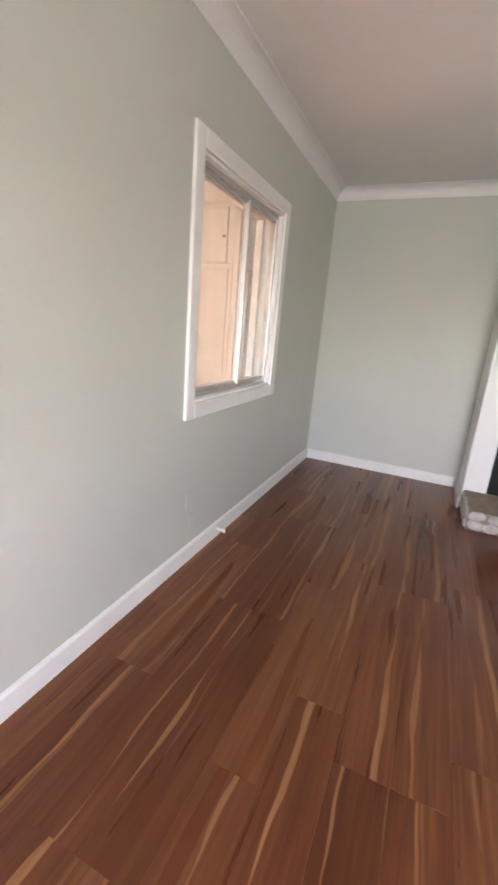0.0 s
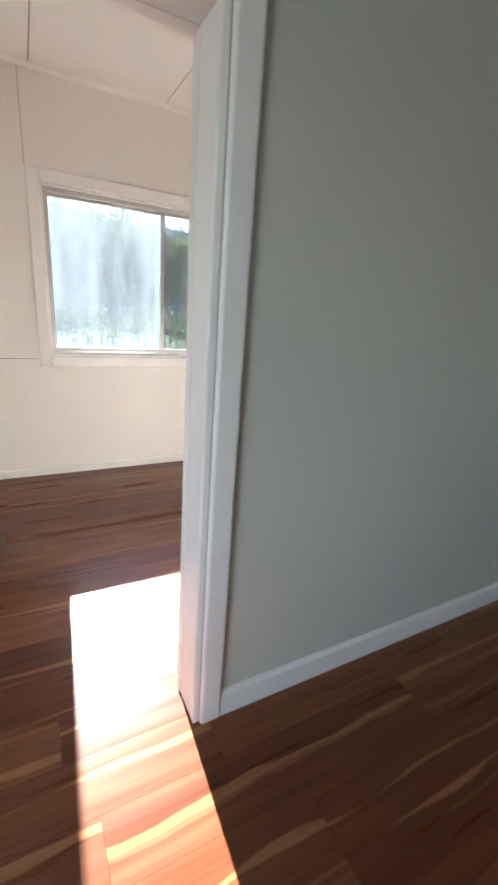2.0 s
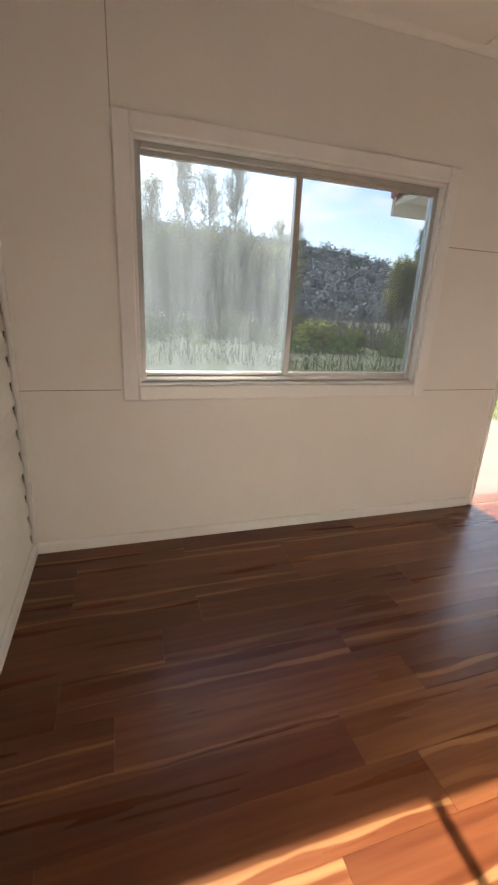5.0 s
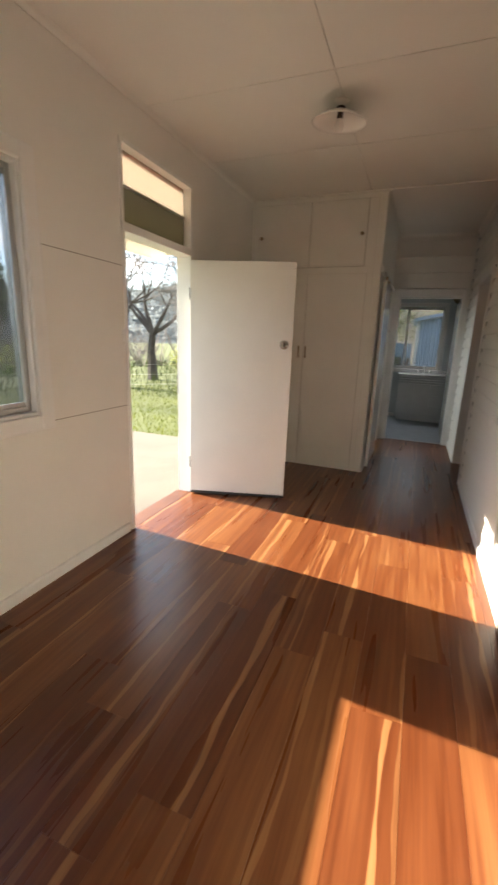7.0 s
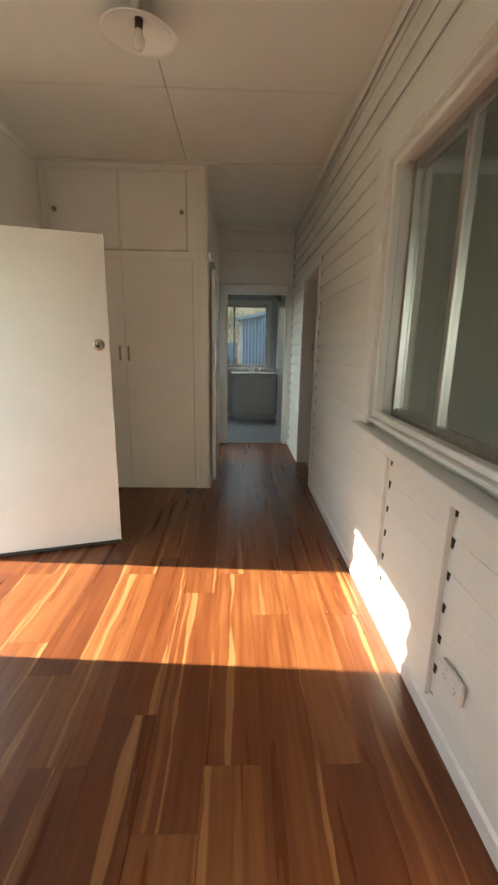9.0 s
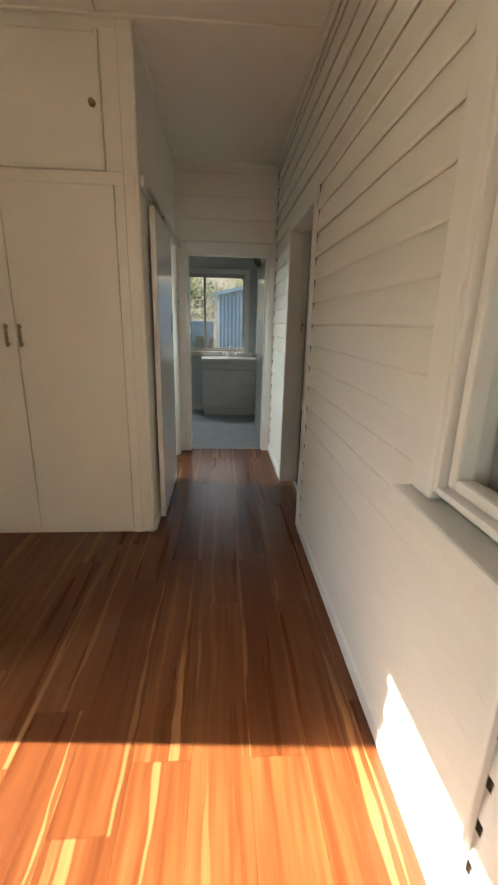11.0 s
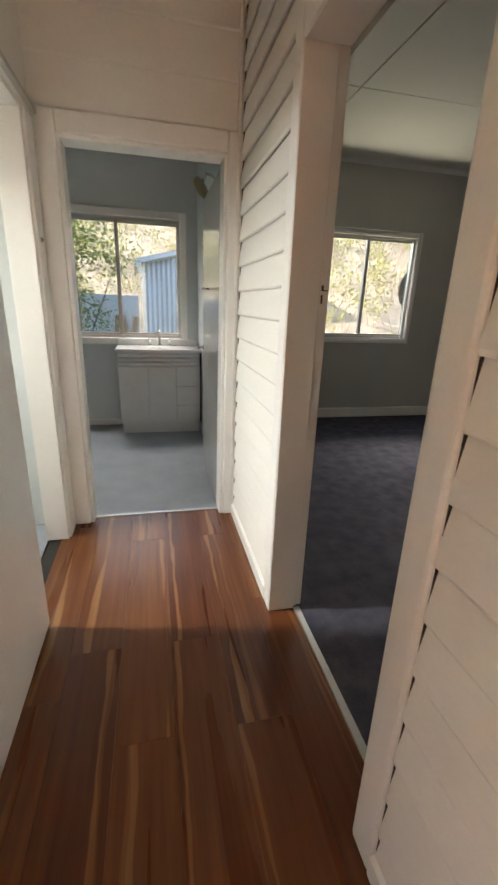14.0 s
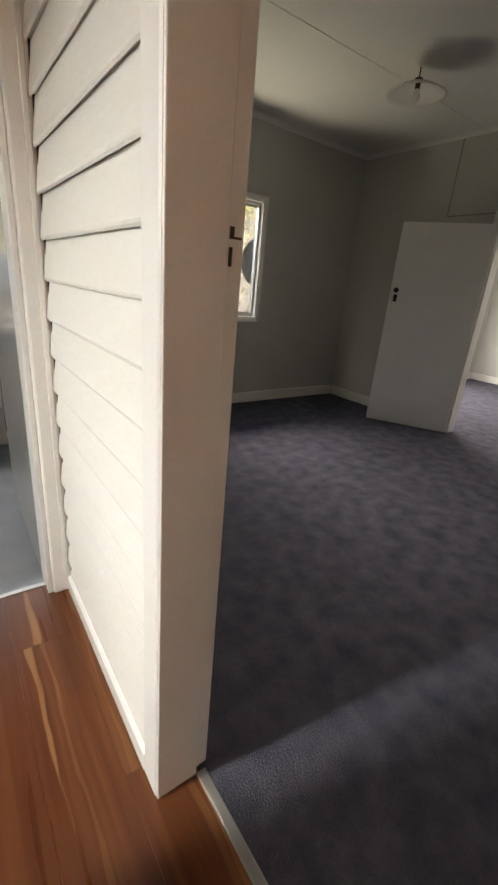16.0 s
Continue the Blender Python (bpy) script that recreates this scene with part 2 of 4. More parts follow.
RUBBER = surface("black_rubber", (0.02, 0.02, 0.02), (0.04, 0.04, 0.04), 0.6, 8, 60, 0.05)
CARPET = surface("navy_carpet", (0.058, 0.059, 0.080), (0.150, 0.144, 0.176), 0.95, 9.0, 240, 1.0, gloss=0.06, spread=0.02, detail=9)
VINYL = surface("grey_vinyl", (0.27, 0.31, 0.35), (0.36, 0.40, 0.44), 0.45, 6, 260, 0.06)
BATHW = surface("bathroom_paint", (0.54, 0.58, 0.585), (0.60, 0.64, 0.645), 0.45, 2, 150, 0.04)
GREYW = surface("bedroom_paint", (0.50, 0.50, 0.475), (0.56, 0.56, 0.53), 0.55, 2, 150, 0.04)
CERAMIC = surface("white_ceramic", (0.78, 0.78, 0.77), (0.82, 0.82, 0.81), 0.12, 9, 90, 0.0)
LAMINATE = surface("white_laminate", (0.70, 0.71, 0.70), (0.75, 0.76, 0.75), 0.25, 9, 90, 0.0)
STRIKE = surface("dark_bronze", (0.05, 0.035, 0.025), (0.09, 0.065, 0.045), 0.5, 20, 200, 0.05, metal=0.6)
STONE = surface("hearth_stone", (0.34, 0.31, 0.29), (0.66, 0.62, 0.58), 0.7, 14, 120, 0.5)
MORTAR = surface("mortar", (0.22, 0.17, 0.13), (0.34, 0.28, 0.22), 0.9, 20, 160, 0.5)
FIREBOX_BLACK = surface("firebox_black", (0.008, 0.008, 0.008), (0.02, 0.02, 0.02), 0.9, 9, 60, 0.3)
CONCRETE = surface("concrete", (0.088, 0.079, 0.065), (0.128, 0.116, 0.096), 0.85, 1.8, 90, 0.3)
GRASS = surface("lawn_ground", (0.042, 0.060, 0.012), (0.095, 0.108, 0.024), 0.9, 0.7, 30, 0.6)
BLADE = leafage("grass_blade", (0.062, 0.090, 0.014), (0.140, 0.155, 0.030), 0.8)
TALL = leafage("tall_grass", (0.024, 0.038, 0.012), (0.060, 0.074, 0.026), 0.6)
BARK = surface("bark", (0.022, 0.018, 0.016), (0.075, 0.064, 0.056), 0.9, 6, 60, 0.5)
POPLAR = surface("poplar_twig", (0.20, 0.17, 0.12), (0.33, 0.29, 0.20), 0.9, 2, 20, 0.0)
LEAFY = leafage("young_leaf", (0.17, 0.195, 0.065), (0.34, 0.35, 0.13), 1.5)
LEAFD = leafage("dark_leaf", (0.06, 0.095, 0.025), (0.12, 0.17, 0.05), 2.0)
# pale blue-grey: distance haze is mixed into the leaf colour
HAZED_HILL = leafage("hazed_wooded_hill", (0.13, 0.152, 0.17), (0.21, 0.235, 0.235), 0.04)
STRAW = surface("dry_stems", (0.14, 0.115, 0.10), (0.26, 0.22, 0.19), 0.9, 2, 20, 0.0)
EARTH = surface("bank_earth", (0.18, 0.165, 0.145), (0.38, 0.355, 0.32), 0.95, 1.4, 14, 0.6)
TIMBER = surface("weathered_timber", (0.14, 0.11, 0.085), (0.27, 0.22, 0.17), 0.85, 6, 60, 0.3)
BLUE = surface("blue_steel_sheet", (0.27, 0.36, 0.47), (0.34, 0.43, 0.54), 0.4, 1.5, 60, 0.05)
SILL_RED = surface("red_brown_sill", (0.09, 0.032, 0.016), (0.15, 0.058, 0.028), 0.5, 5, 60, 0.2)
TWIG = surface("grey_twig", (0.10, 0.088, 0.080), (0.24, 0.215, 0.20), 0.9, 5, 40, 0.0)
ROOF_RED = surface("red_roof_paint", (0.34, 0.07, 0.05), (0.46, 0.11, 0.08), 0.5, 4, 60, 0.2)
FASCIA = surface("cream_fascia", (0.62, 0.59, 0.50), (0.70, 0.67, 0.58), 0.5, 4, 60, 0.05)
# the tints of these three dim the bright outdoors behind the panes
CLEAR_DIMMED = glass("clear_dimmed_glass", 0.006, (0.42, 0.44, 0.47))
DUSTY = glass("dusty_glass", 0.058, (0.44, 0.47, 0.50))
DIM = glass("dimmed_glass", 0.003, (0.60, 0.61, 0.62))
JOINT = surface("sheet_joint", (0.24, 0.21, 0.17), (0.34, 0.30, 0.25), 0.7, 5, 60, 0.0)
FROST = frosted("frosted_glass", (0.34, 0.31, 0.265), 0.05)
INNER = glass("inner_glass", 0.0, (0.90, 0.895, 0.87))
BOWL = surface("white_glass_dish", (0.82, 0.80, 0.75), (0.87, 0.85, 0.80), 0.25, 6, 90, 0.0)


# ---- building blocks ----
def part(name, bm, material, parent=None, label="", smooth=False):
    me = bpy.data.meshes.new(name)
    bm.to_mesh(me)
    bm.free()
    me.materials.append(material)
    if smooth:
        me.shade_smooth()
    ob = new(name, me)
    if parent is not None:
        ob.parent = parent
    if label:
        ob["label"] = label
    return ob


def thing(name, label, category, group="", kind="", at=None):
    ob = new(name)
    ob.empty_display_size = 0.05
    if at is not None:
        ob.matrix_basis = at
    return tagged(ob, label, category, group, kind)


def add_box(bm, x0, x1, y0, y1, z0, z1, bevel=0.0, turn=None):
    got = bmesh.ops.create_cube(bm, size=1)["verts"]
    for v in got:
        v.co = Vector(((x0 + x1) / 2 + v.co.x * (x1 - x0), (y0 + y1) / 2 + v.co.y * (y1 - y0), (z0 + z1) / 2 + v.co.z * (z1 - z0)))
    if bevel:
        edges = list({e for v in got for e in v.link_edges})
        got = bmesh.ops.bevel(bm, geom=edges, offset=bevel, segments=2, affect="EDGES", profile=0.5)["verts"]
    if turn is not None:
        bmesh.ops.transform(bm, matrix=turn, verts=[v for v in got if v.is_valid])
    return bm


def box(x0, x1, y0, y1, z0, z1, bevel=0.0):
    return add_box(bmesh.new(), x0, x1, y0, y1, z0, z1, bevel)


def lathe(profile, sides=24, axis="z"):
    """A turned shape from (radius, height) pairs."""
    bm = bmesh.new()
    rings = []
    for r, h in profile:
        rings.append([bm.verts.new((max(r, 1e-4) * math.cos(2 * math.pi * k / sides), max(r, 1e-4) * math.sin(2 * math.pi * k / sides), h)) for k in range(sides)])
    for a, b in zip(rings, rings[1:]):
        for k in range(sides):
            bm.faces.new((a[k], a[(k + 1) % sides], b[(k + 1) % sides], b[k]))
    bm.faces.new(list(reversed(rings[0])))
    bm.faces.new(rings[-1])
    if axis == "x":
        bmesh.ops.rotate(bm, verts=bm.verts, matrix=Matrix.Rotation(radians(90), 3, "Y"))
    if axis == "y":
        bmesh.ops.rotate(bm, verts=bm.verts, matrix=Matrix.Rotation(radians(-90), 3, "X"))
    bmesh.ops.recalc_face_normals(bm, faces=bm.faces)
    return bm


def moved(bm, x, y, z):
    bmesh.ops.translate(bm, verts=bm.verts, vec=(x, y, z))
    return bm


def tube(bm, a, b, r0, r1, sides=6):
    a, b = Vector(a), Vector(b)
    d = (b - a).normalized()
    u = d.cross(Vector((0.31, 0.17, 0.93))).normalized()
    w = d.cross(u)
    ra, rb = [], []
    for k in range(sides):
        c, s = math.cos(2 * math.pi * k / sides), math.sin(2 * math.pi * k / sides)
        ra.append(bm.verts.new(a + (u * c + w * s) * r0))
        rb.append(bm.verts.new(b + (u * c + w * s) * r1))
    for k in range(sides):
        bm.faces.new((ra[k], ra[(k + 1) % sides], rb[(k + 1) % sides], rb[k]))
    if sides > 3:
        bm.faces.new(list(reversed(ra)))
        bm.faces.new(rb)


def wall(name, axis, a0, a1, u0, u1, z0, z1, material, holes=(), label=""):
    """An upright wall, its thickness from a0 to a1 along axis, with openings (u0, u1, z0, z1) right through it."""
    us = sorted({u0, u1, *(h[0] for h in holes), *(h[1] for h in holes)})
    zs = sorted({z0, z1, *(h[2] for h in holes), *(h[3] for h in holes)})
    us, zs = [u for u in us if u0 <= u <= u1], [z for z in zs if z0 <= z <= z1]
    nu, nz = len(us) - 1, len(zs) - 1

    def solid(i, j):
        if not (0 <= i < nu and 0 <= j < nz):
            return False
        u, z = (us[i] + us[i + 1]) / 2, (zs[j] + zs[j + 1]) / 2
        return not any(h[0] < u < h[1] and h[2] < z < h[3] for h in holes)
    bm, made = bmesh.new(), {}

    def v(a, i, j):
        key = (a, i, j)
        if key not in made:
            p = (a, us[i], zs[j]) if axis == "x" else (us[i], a, zs[j])
            made[key] = bm.verts.new(p)
        return made[key]
    for i in range(nu):
        for j in range(nz):
            if not solid(i, j):
                continue
            for a in (a0, a1):
                bm.faces.new((v(a, i, j), v(a, i + 1, j), v(a, i + 1, j + 1), v(a, i, j + 1)))
            for di, dj, p, q in ((-1, 0, (i, j), (i, j + 1)), (1, 0, (i + 1, j), (i + 1, j + 1)), (0, -1, (i, j), (i + 1, j)), (0, 1, (i, j + 1), (i + 1, j + 1))):
                if not solid(i + di, j + dj):
                    bm.faces.new((v(a0, *p), v(a0, *q), v(a1, *q), v(a1, *p)))
    bmesh.ops.recalc_face_normals(bm, faces=bm.faces)
    return tagged(part(name, bm, material), label or "plain painted interior wall", "wall", kind="structure")


def run(axis, side, plane, a, b, profile):
    """A moulding along axis from a to b; profile: (out of the wall, height). side: the way out of the wall."""
    bm = bmesh.new()
    ends = []
    for u in (a, b):
        ring = []
        for o, h in profile:
            ring.append(bm.verts.new((u, plane + side * o, h) if axis == "x" else (plane + side * o, u, h)))
        ends.append(ring)
    n = len(profile)
    for k in range(n):
        bm.faces.new((ends[0][k], ends[0][(k + 1) % n], ends[1][(k + 1) % n], ends[1][k]))
    bm.faces.new(list(reversed(ends[0])))
    bm.faces.new(ends[1])
    bmesh.ops.recalc_face_normals(bm, faces=bm.faces)
    return bm


def base_profile(h, d):
    return [(0, 0.001), (d, 0.001), (d, h - 0.012), (d * 0.6, h - 0.002), (0, h)]


def cove(size, top):
    pts = [(0, top), (0, top - size)]
    for k in range(7):
        t = math.pi / 2 * k / 6
        pts.append((size * (1 - math.cos(t)) * 0.92 + 0.006, top - size + size * math.sin(t) * 0.92 + 0.004 * k / 6))
    pts.append((size, top - 0.002))
    pts.append((size, top))
    return pts


# ---- the building's shell ----
ZC = 2.845                      # ceiling height
XW = -2.39                      # inner face of the sunroom's outer wall
YN = 6.97                       # front of the wall at the corridor's end
A_DOOR = (-0.27, 0.565, 0.0, 2.10)
A_WIN = (2.21, 3.385, 1.01, 2.26)
B_DOOR = (5.12, 6.03, 0.0, 2.10)
W_WIN = (0.285, 2.100, 0.99, 2.185)
F_DOOR = (2.835, 3.735, -0.099, 2.58)
WC_WIN = (5.95, 6.75, 1.80, 2.55)
S_DOOR = (-1.50, -0.60, 0.0, 2.17)
BATH_DOOR = (-0.885, -0.06, 0.0, 2.06)
WC_DOOR = (6.02, 6.81, 0.0, 2.10)
BATH_WIN = (-1.40, -0.17, 0.95, 2.10)
BED_WIN = (1.42, 2.60, 0.98, 2.14)
E_DOOR = (6.66, 7.53, 0.0, 2.08)

wall("wall_main", "x", 0.024, 0.18, -2.7, 9.285, 0, ZC + 0.1, SAGE, (A_DOOR, A_WIN, (B_DOOR[0], 6.10, 0.0, 2.10)), "sage grey plastered wall with a doorway and window")
wall("wall_west", "x", XW - 0.12, XW, -0.47, YN + 0.1, -0.1, ZC + 0.1, CREAM, (W_WIN, F_DOOR, WC_WIN), "off-white sheeted outer wall with window and door")
wall("wall_south", "y", -0.49, -0.352, XW, 0.024, 0, ZC + 0.1, CREAM, (S_DOOR,), "outer end wall behind white weatherboards")
wall("wall_north", "y", YN + 0.022, YN + 0.12, -2.39, 0.024, 0, ZC + 0.1, BATHW, (BATH_DOOR,), "wall with the bathroom doorway")
wall("wall_closet_side", "x", -1.10, -0.99, 5.09, YN + 0.022, 0, ZC + 0.1, CREAM, (WC_DOOR,), "cream corridor wall beside the cupboard")
wall("wall_closet_back", "y", 5.75, 5.83, XW, -1.10, 0, ZC + 0.1, CREAM, (), "cream dividing wall behind the cupboard")
wall("wall_room_north", "y", 4.865, 4.965, 0.18, 4.2, 0, ZC + 0.1, SAGE, (), "sage grey plastered wall with white skirting")
wall("wall_room_south", "y", -2.7, -2.6, 0.18, 4.3, 0, ZC + 0.1, SAGE, ((1.5, 3.3, 0.9, 2.1),))
wall("wall_room_east", "x", 4.2, 4.3, -2.6, 4.965, 0, ZC + 0.1, SAGE)
wall("wall_bedroom_north", "y", 9.285, 9.39, 0.024, 8.0, -0.2, ZC + 0.1, GREYW, (BED_WIN, (5.0, 6.6, 0.9, 2.1)), "grey painted bedroom wall with a window")
wall("wall_bedroom_east", "x", 4.02, 4.12, 4.965, 9.285, 0, ZC + 0.1, GREYW, (E_DOOR,), "grey painted bedroom wall with a doorway")
wall("wall_far_room", "x", 7.9, 8.0, 4.965, 9.285, 0, ZC + 0.1, GREYW)
wall("wall_far_south", "y", 4.865, 4.965, 4.2, 8.0, 0, ZC + 0.1, GREYW)
wall("wall_bath_north", "y", 9.2, 9.285, -2.1, 0.024, 0, ZC + 0.1, BATHW, (BATH_WIN,), "pale blue-grey bathroom wall with a window")
wall("wall_bath_west", "x", -2.1, -2.0, YN + 0.12, 9.2, 0, ZC + 0.1, BATHW)
lining = wall("wall_bath_east", "x", 0.012, 0.023, YN + 0.12, 9.2, 0, ZC + 0.1, BATHW)
lining2 = wall("wall_bedroom_west", "x", 0.1805, 0.183, 4.966, 9.28, 0, ZC + 0.1, GREYW, ((B_DOOR[0], 6.10, 0.0, 2.10),))

floor = tagged(part("floor", box(-2.5, 8.0, -2.7, 9.38, -0.2, -0.014), DARK), "dark red-brown laminate floor with pale sapwood streaks", "floor", kind="structure")
tagged(part("carpet", box(0.135, 7.9, 4.966, 9.284, -0.013, 0.006), CARPET), "dark navy worn bedroom carpet", "carpet", kind="structure")
tagged(part("bathroom_floor", box(-2.0, 0.012, YN + 0.075, 9.2, -0.013, 0.002), VINYL), "grey speckled vinyl bathroom floor", "floor", kind="structure")
tagged(part("closet_floor", box(-2.39, -1.1, 5.83, YN + 0.02, -0.013, 0.0), VINYL), "grey vinyl floor", "floor", kind="structure")


def sheets(name, xs, ys, z, material, gap, label):
    """A ceiling of flat sheets with open joints under a dark backing, in one mesh."""
    bm = bmesh.new()
    for xa, xb in zip(xs, xs[1:]):
        for ya, yb in zip(ys, ys[1:]):
            add_box(bm, xa + gap / 2, xb - gap / 2, ya + gap / 2, yb - gap / 2, z, z + 0.012)
    return tagged(part(name, bm, material), label, "ceiling", kind="structure")


sheets("ceiling_sunroom", (XW, -1.157, 0.024), (-0.352, 0.27, 1.17, 2.17, 3.11, 4.04, 5.06, YN + 0.02), ZC, CEIL, 0.0055, "cream sheeted ceiling with open joints")
sheets("ceiling_room", (0.18, 4.2), (-2.6, 4.865), ZC, CEIL_A, 0.0, "white plain plaster ceiling")
sheets("ceiling_bedroom", (0.18, 1.06, 4.02), (4.965, 6.45, 7.91, 9.285), ZC, CEIL_A, 0.009, "dim off-white sheeted bedroom ceiling with joints")
sheets("ceiling_far_room", (4.12, 7.9), (4.965, 9.285), ZC, CEIL_A, 0.0, "white plain ceiling")
sheets("ceiling_bathroom", (-2.0, 0.012), (YN + 0.12, 9.2), ZC - 0.1, CEIL_A, 0.0, "white plain bathroom ceiling")
tagged(part("roof", box(-2.75, 8.3, -2.9, 9.65, ZC + 0.11, ZC + 0.25), ROOF_RED), "red painted roof", "roof", kind="structure")
tagged(part("ceiling_backing", box(-2.5, 8.0, -2.7, 9.38, ZC + 0.0125, ZC + 0.0995), DARK), "dark roof space over the ceiling sheets", "ceiling", kind="structure")

# mouldings
trim = thing("trim", "white painted mouldings and skirtings", "trim", kind="structure")
for nm, bm, mt in (
    ("skirting", run("y", 1, 0.18, 0.644, 4.865, base_profile(0.11, 0.018)), WHITE),
    ("skirting", run("y", 1, 0.18, -2.6, -0.36, base_profile(0.11, 0.018)), WHITE),
    ("skirting", run("x", -1, 4.865, 0.2, 1.82, base_profile(0.11, 0.018)), WHITE),
    ("skirting", run("y", -1, 1.82, 4.25, 4.847, base_profile(0.11, 0.018)), WHITE),
    ("skirting", run("y", -1, 4.2, -2.6, 4.86, base_profile(0.11, 0.018)), WHITE),
    ("skirting", run("x", 1, -2.6, 0.2, 4.18, base_profile(0.11, 0.018)), WHITE),
    ("skirting", run("y", 1, XW, -0.33, 2.80, base_profile(0.068, 0.014)), WHITE),
    ("skirting", run("y", 1, XW, 3.74, 5.07, base_profile(0.068, 0.014)), WHITE),
    ("skirting", run("x", 1, -0.352, XW + 0.015, -1.52, base_profile(0.068, 0.03)), WHITE),
    ("skirting", run("y", -1, 0.022, 0.66, 5.072, base_profile(0.075, 0.024)), WHITE),
    ("skirting", run("y", -1, 0.022, 6.0985, YN, base_profile(0.075, 0.024)), WHITE),
    ("skirting", run("y", 1, -0.99, 5.10, 6.0, base_profile(0.04, 0.012)), WHITE),
    ("skirting", run("x", -1, 9.285, 0.19, 4.0, base_profile(0.125, 0.02)), WHITE),
    ("skirting", run("y", -1, 4.02, 7.62, 9.26, base_profile(0.125, 0.02)), WHITE),
    ("skirting", run("y", -1, 4.02, 4.97, 6.58, base_profile(0.125, 0.02)), WHITE),
    ("skirting", run("y", -1, 7.9, 4.97, 9.26, base_profile(0.125, 0.02)), WHITE),
    ("skirting", run("x", -1, 9.285, 4.13, 7.88, base_profile(0.125, 0.02)), WHITE),
    ("skirting", run("x", -1, 9.2, -2.0, -0.85, base_profile(0.07, 0.014)), WHITE),
    ("cornice", run("y", 1, 0.18, -2.6, 4.865, cove(0.10, ZC)), CEIL_A),
    ("cornice", run("x", -1, 4.865, 0.18, 4.2, cove(0.10, ZC)), CEIL_A),
    ("cornice", run("y", -1, 4.2, -2.6, 4.865, cove(0.10, ZC)), CEIL_A),
    ("cornice", run("x", 1, -2.6, 0.18, 4.2, cove(0.10, ZC)), CEIL_A),
    ("cornice", run("y", 1, XW, -0.33, 5.08, cove(0.03, ZC)), CEIL),
    ("cornice", run("y", -1, 0.004, -0.33, YN, cove(0.03, ZC)), CEIL),
    ("cornice", run("x", 1, -0.335, XW + 0.03, -0.03, cove(0.03, ZC)), CEIL),
    ("cornice", run("x", -1, YN, -0.96, -0.03, cove(0.035, ZC)), CEIL),
    ("cornice", run("y", 1, -0.99, 5.10, YN, cove(0.02, ZC)), CEIL),
    ("cornice", run("y", -1, 4.02, 4.97, 9.285, cove(0.045, ZC)), CEIL_A),
    ("cornice", run("x", -1, 9.285, 0.19, 4.02, cove(0.045, ZC)), CEIL_A),
    ("ceiling_bead", box(-2.36, -0.03, 5.052, 5.075, ZC - 0.012, ZC + 0.001, 0.004), CEIL),
    # thin dark strips drawn in place of the shaded joints between wall sheets
    ("joint_line", box(XW, XW + 0.0012, 0.199, 0.203, 2.26, ZC - 0.03), JOINT),
    ("joint_line", box(XW, XW + 0.0012, -0.32, 0.19, 0.963, 0.967), JOINT),
    ("joint_line", box(XW, XW + 0.0012, 2.17, 2.83, 0.939, 0.943), JOINT),
    ("joint_line", box(XW, XW + 0.0012, 2.17, 2.83, 1.845, 1.849), JOINT),
    ("joint_line", box(4.0165, 4.0205, 8.085, 8.095, 2.13, ZC - 0.04), JOINT),
    ("joint_line", box(4.0165, 4.0205, 6.4, 8.085, 2.13, 2.14), JOINT),
):
    part(nm, bm, mt, trim)


# weatherboards
def boards(parent, axis, side, plane, cuts, z0, z1, pitch, u0, u1, lip=0.018):
    """Lapped boards, each thicker at its foot, with a dark gap under the lap; cuts: (u0, u1, z0, z1) left free."""
    z = z0
    while z < z1 - 0.02:
        top = min(z + pitch, z1)
        mid = (z + top) / 2
        spans, at = [], u0
        for c in sorted(c for c in cuts if c[2] < mid < c[3]):
            if c[0] > at + 0.01:
                spans.append((at, c[0]))
            at = max(at, c[1])
        if at < u1 - 0.01:
            spans.append((at, u1))
        for a, b in spans:
            sag = random.uniform(-0.0012, 0.0012)
            foot = lip + random.uniform(-0.002, 0.002)
            part("weatherboard", run(axis, side, plane, a + 0.001, b - 0.001, [(0, z + 0.010 + sag), (foot - 0.005, z + 0.010 + sag), (foot - 0.0055, z + 0.003 + sag), (foot - 0.0015, z + 0.008 + sag), (foot, z + 0.014 + sag), (0.003, top + 0.007), (0, top + 0.007)]), BOARD, parent)
        z += pitch


cladding = thing("wall_cladding", "white painted lapped weatherboards on the old outer wall", "cladding", kind="structure")
boards(cladding, "y", -1, 0.022, ((-0.33, 0.655, 0, 2.21), (2.105, 3.490, 0.93, 2.365), (5.0700, 6.0985, 0, 2.173)), 0.015, ZC, 0.125, -0.33, YN)
boards(cladding, "x", 1, -0.354, ((-1.59, -0.51, 0, 2.27),), 0.015, ZC, 0.125, XW, 0.0)
boards(cladding, "x", -1, YN + 0.022, ((-0.99, 0.02, 0, 2.15),), 2.158, ZC, 0.20, -0.99, 0.0, 0.012)
for y in (2.47, 3.07):
    part("cover_batten", box(-0.015, 0.003, y - 0.006, y + 0.005, 0.13, 0.925, 0.002), WHITE, cladding)
# solid dark strips stand in for the shade in the lap notches
for y0, y1, z0, z1 in ((2.4580, 2.4760, 0.13, 0.92), (3.0580, 3.0760, 0.13, 0.92), (5.0690, 5.076, 0.08, 2.165), (6.9450, 6.95, 0.08, ZC - 0.03), (2.1065, 2.112, 0.98, 2.35), (3.483, 3.4885, 0.98, 2.35)):
    part("shade_strip", box(0.0128, 0.0215, y0, y1, z0, z1), DARK, cladding)
part("shade_strip", box(XW + 0.02, XW + 0.026, -0.352, -0.3435, 0.07, ZC - 0.03), DARK, cladding)
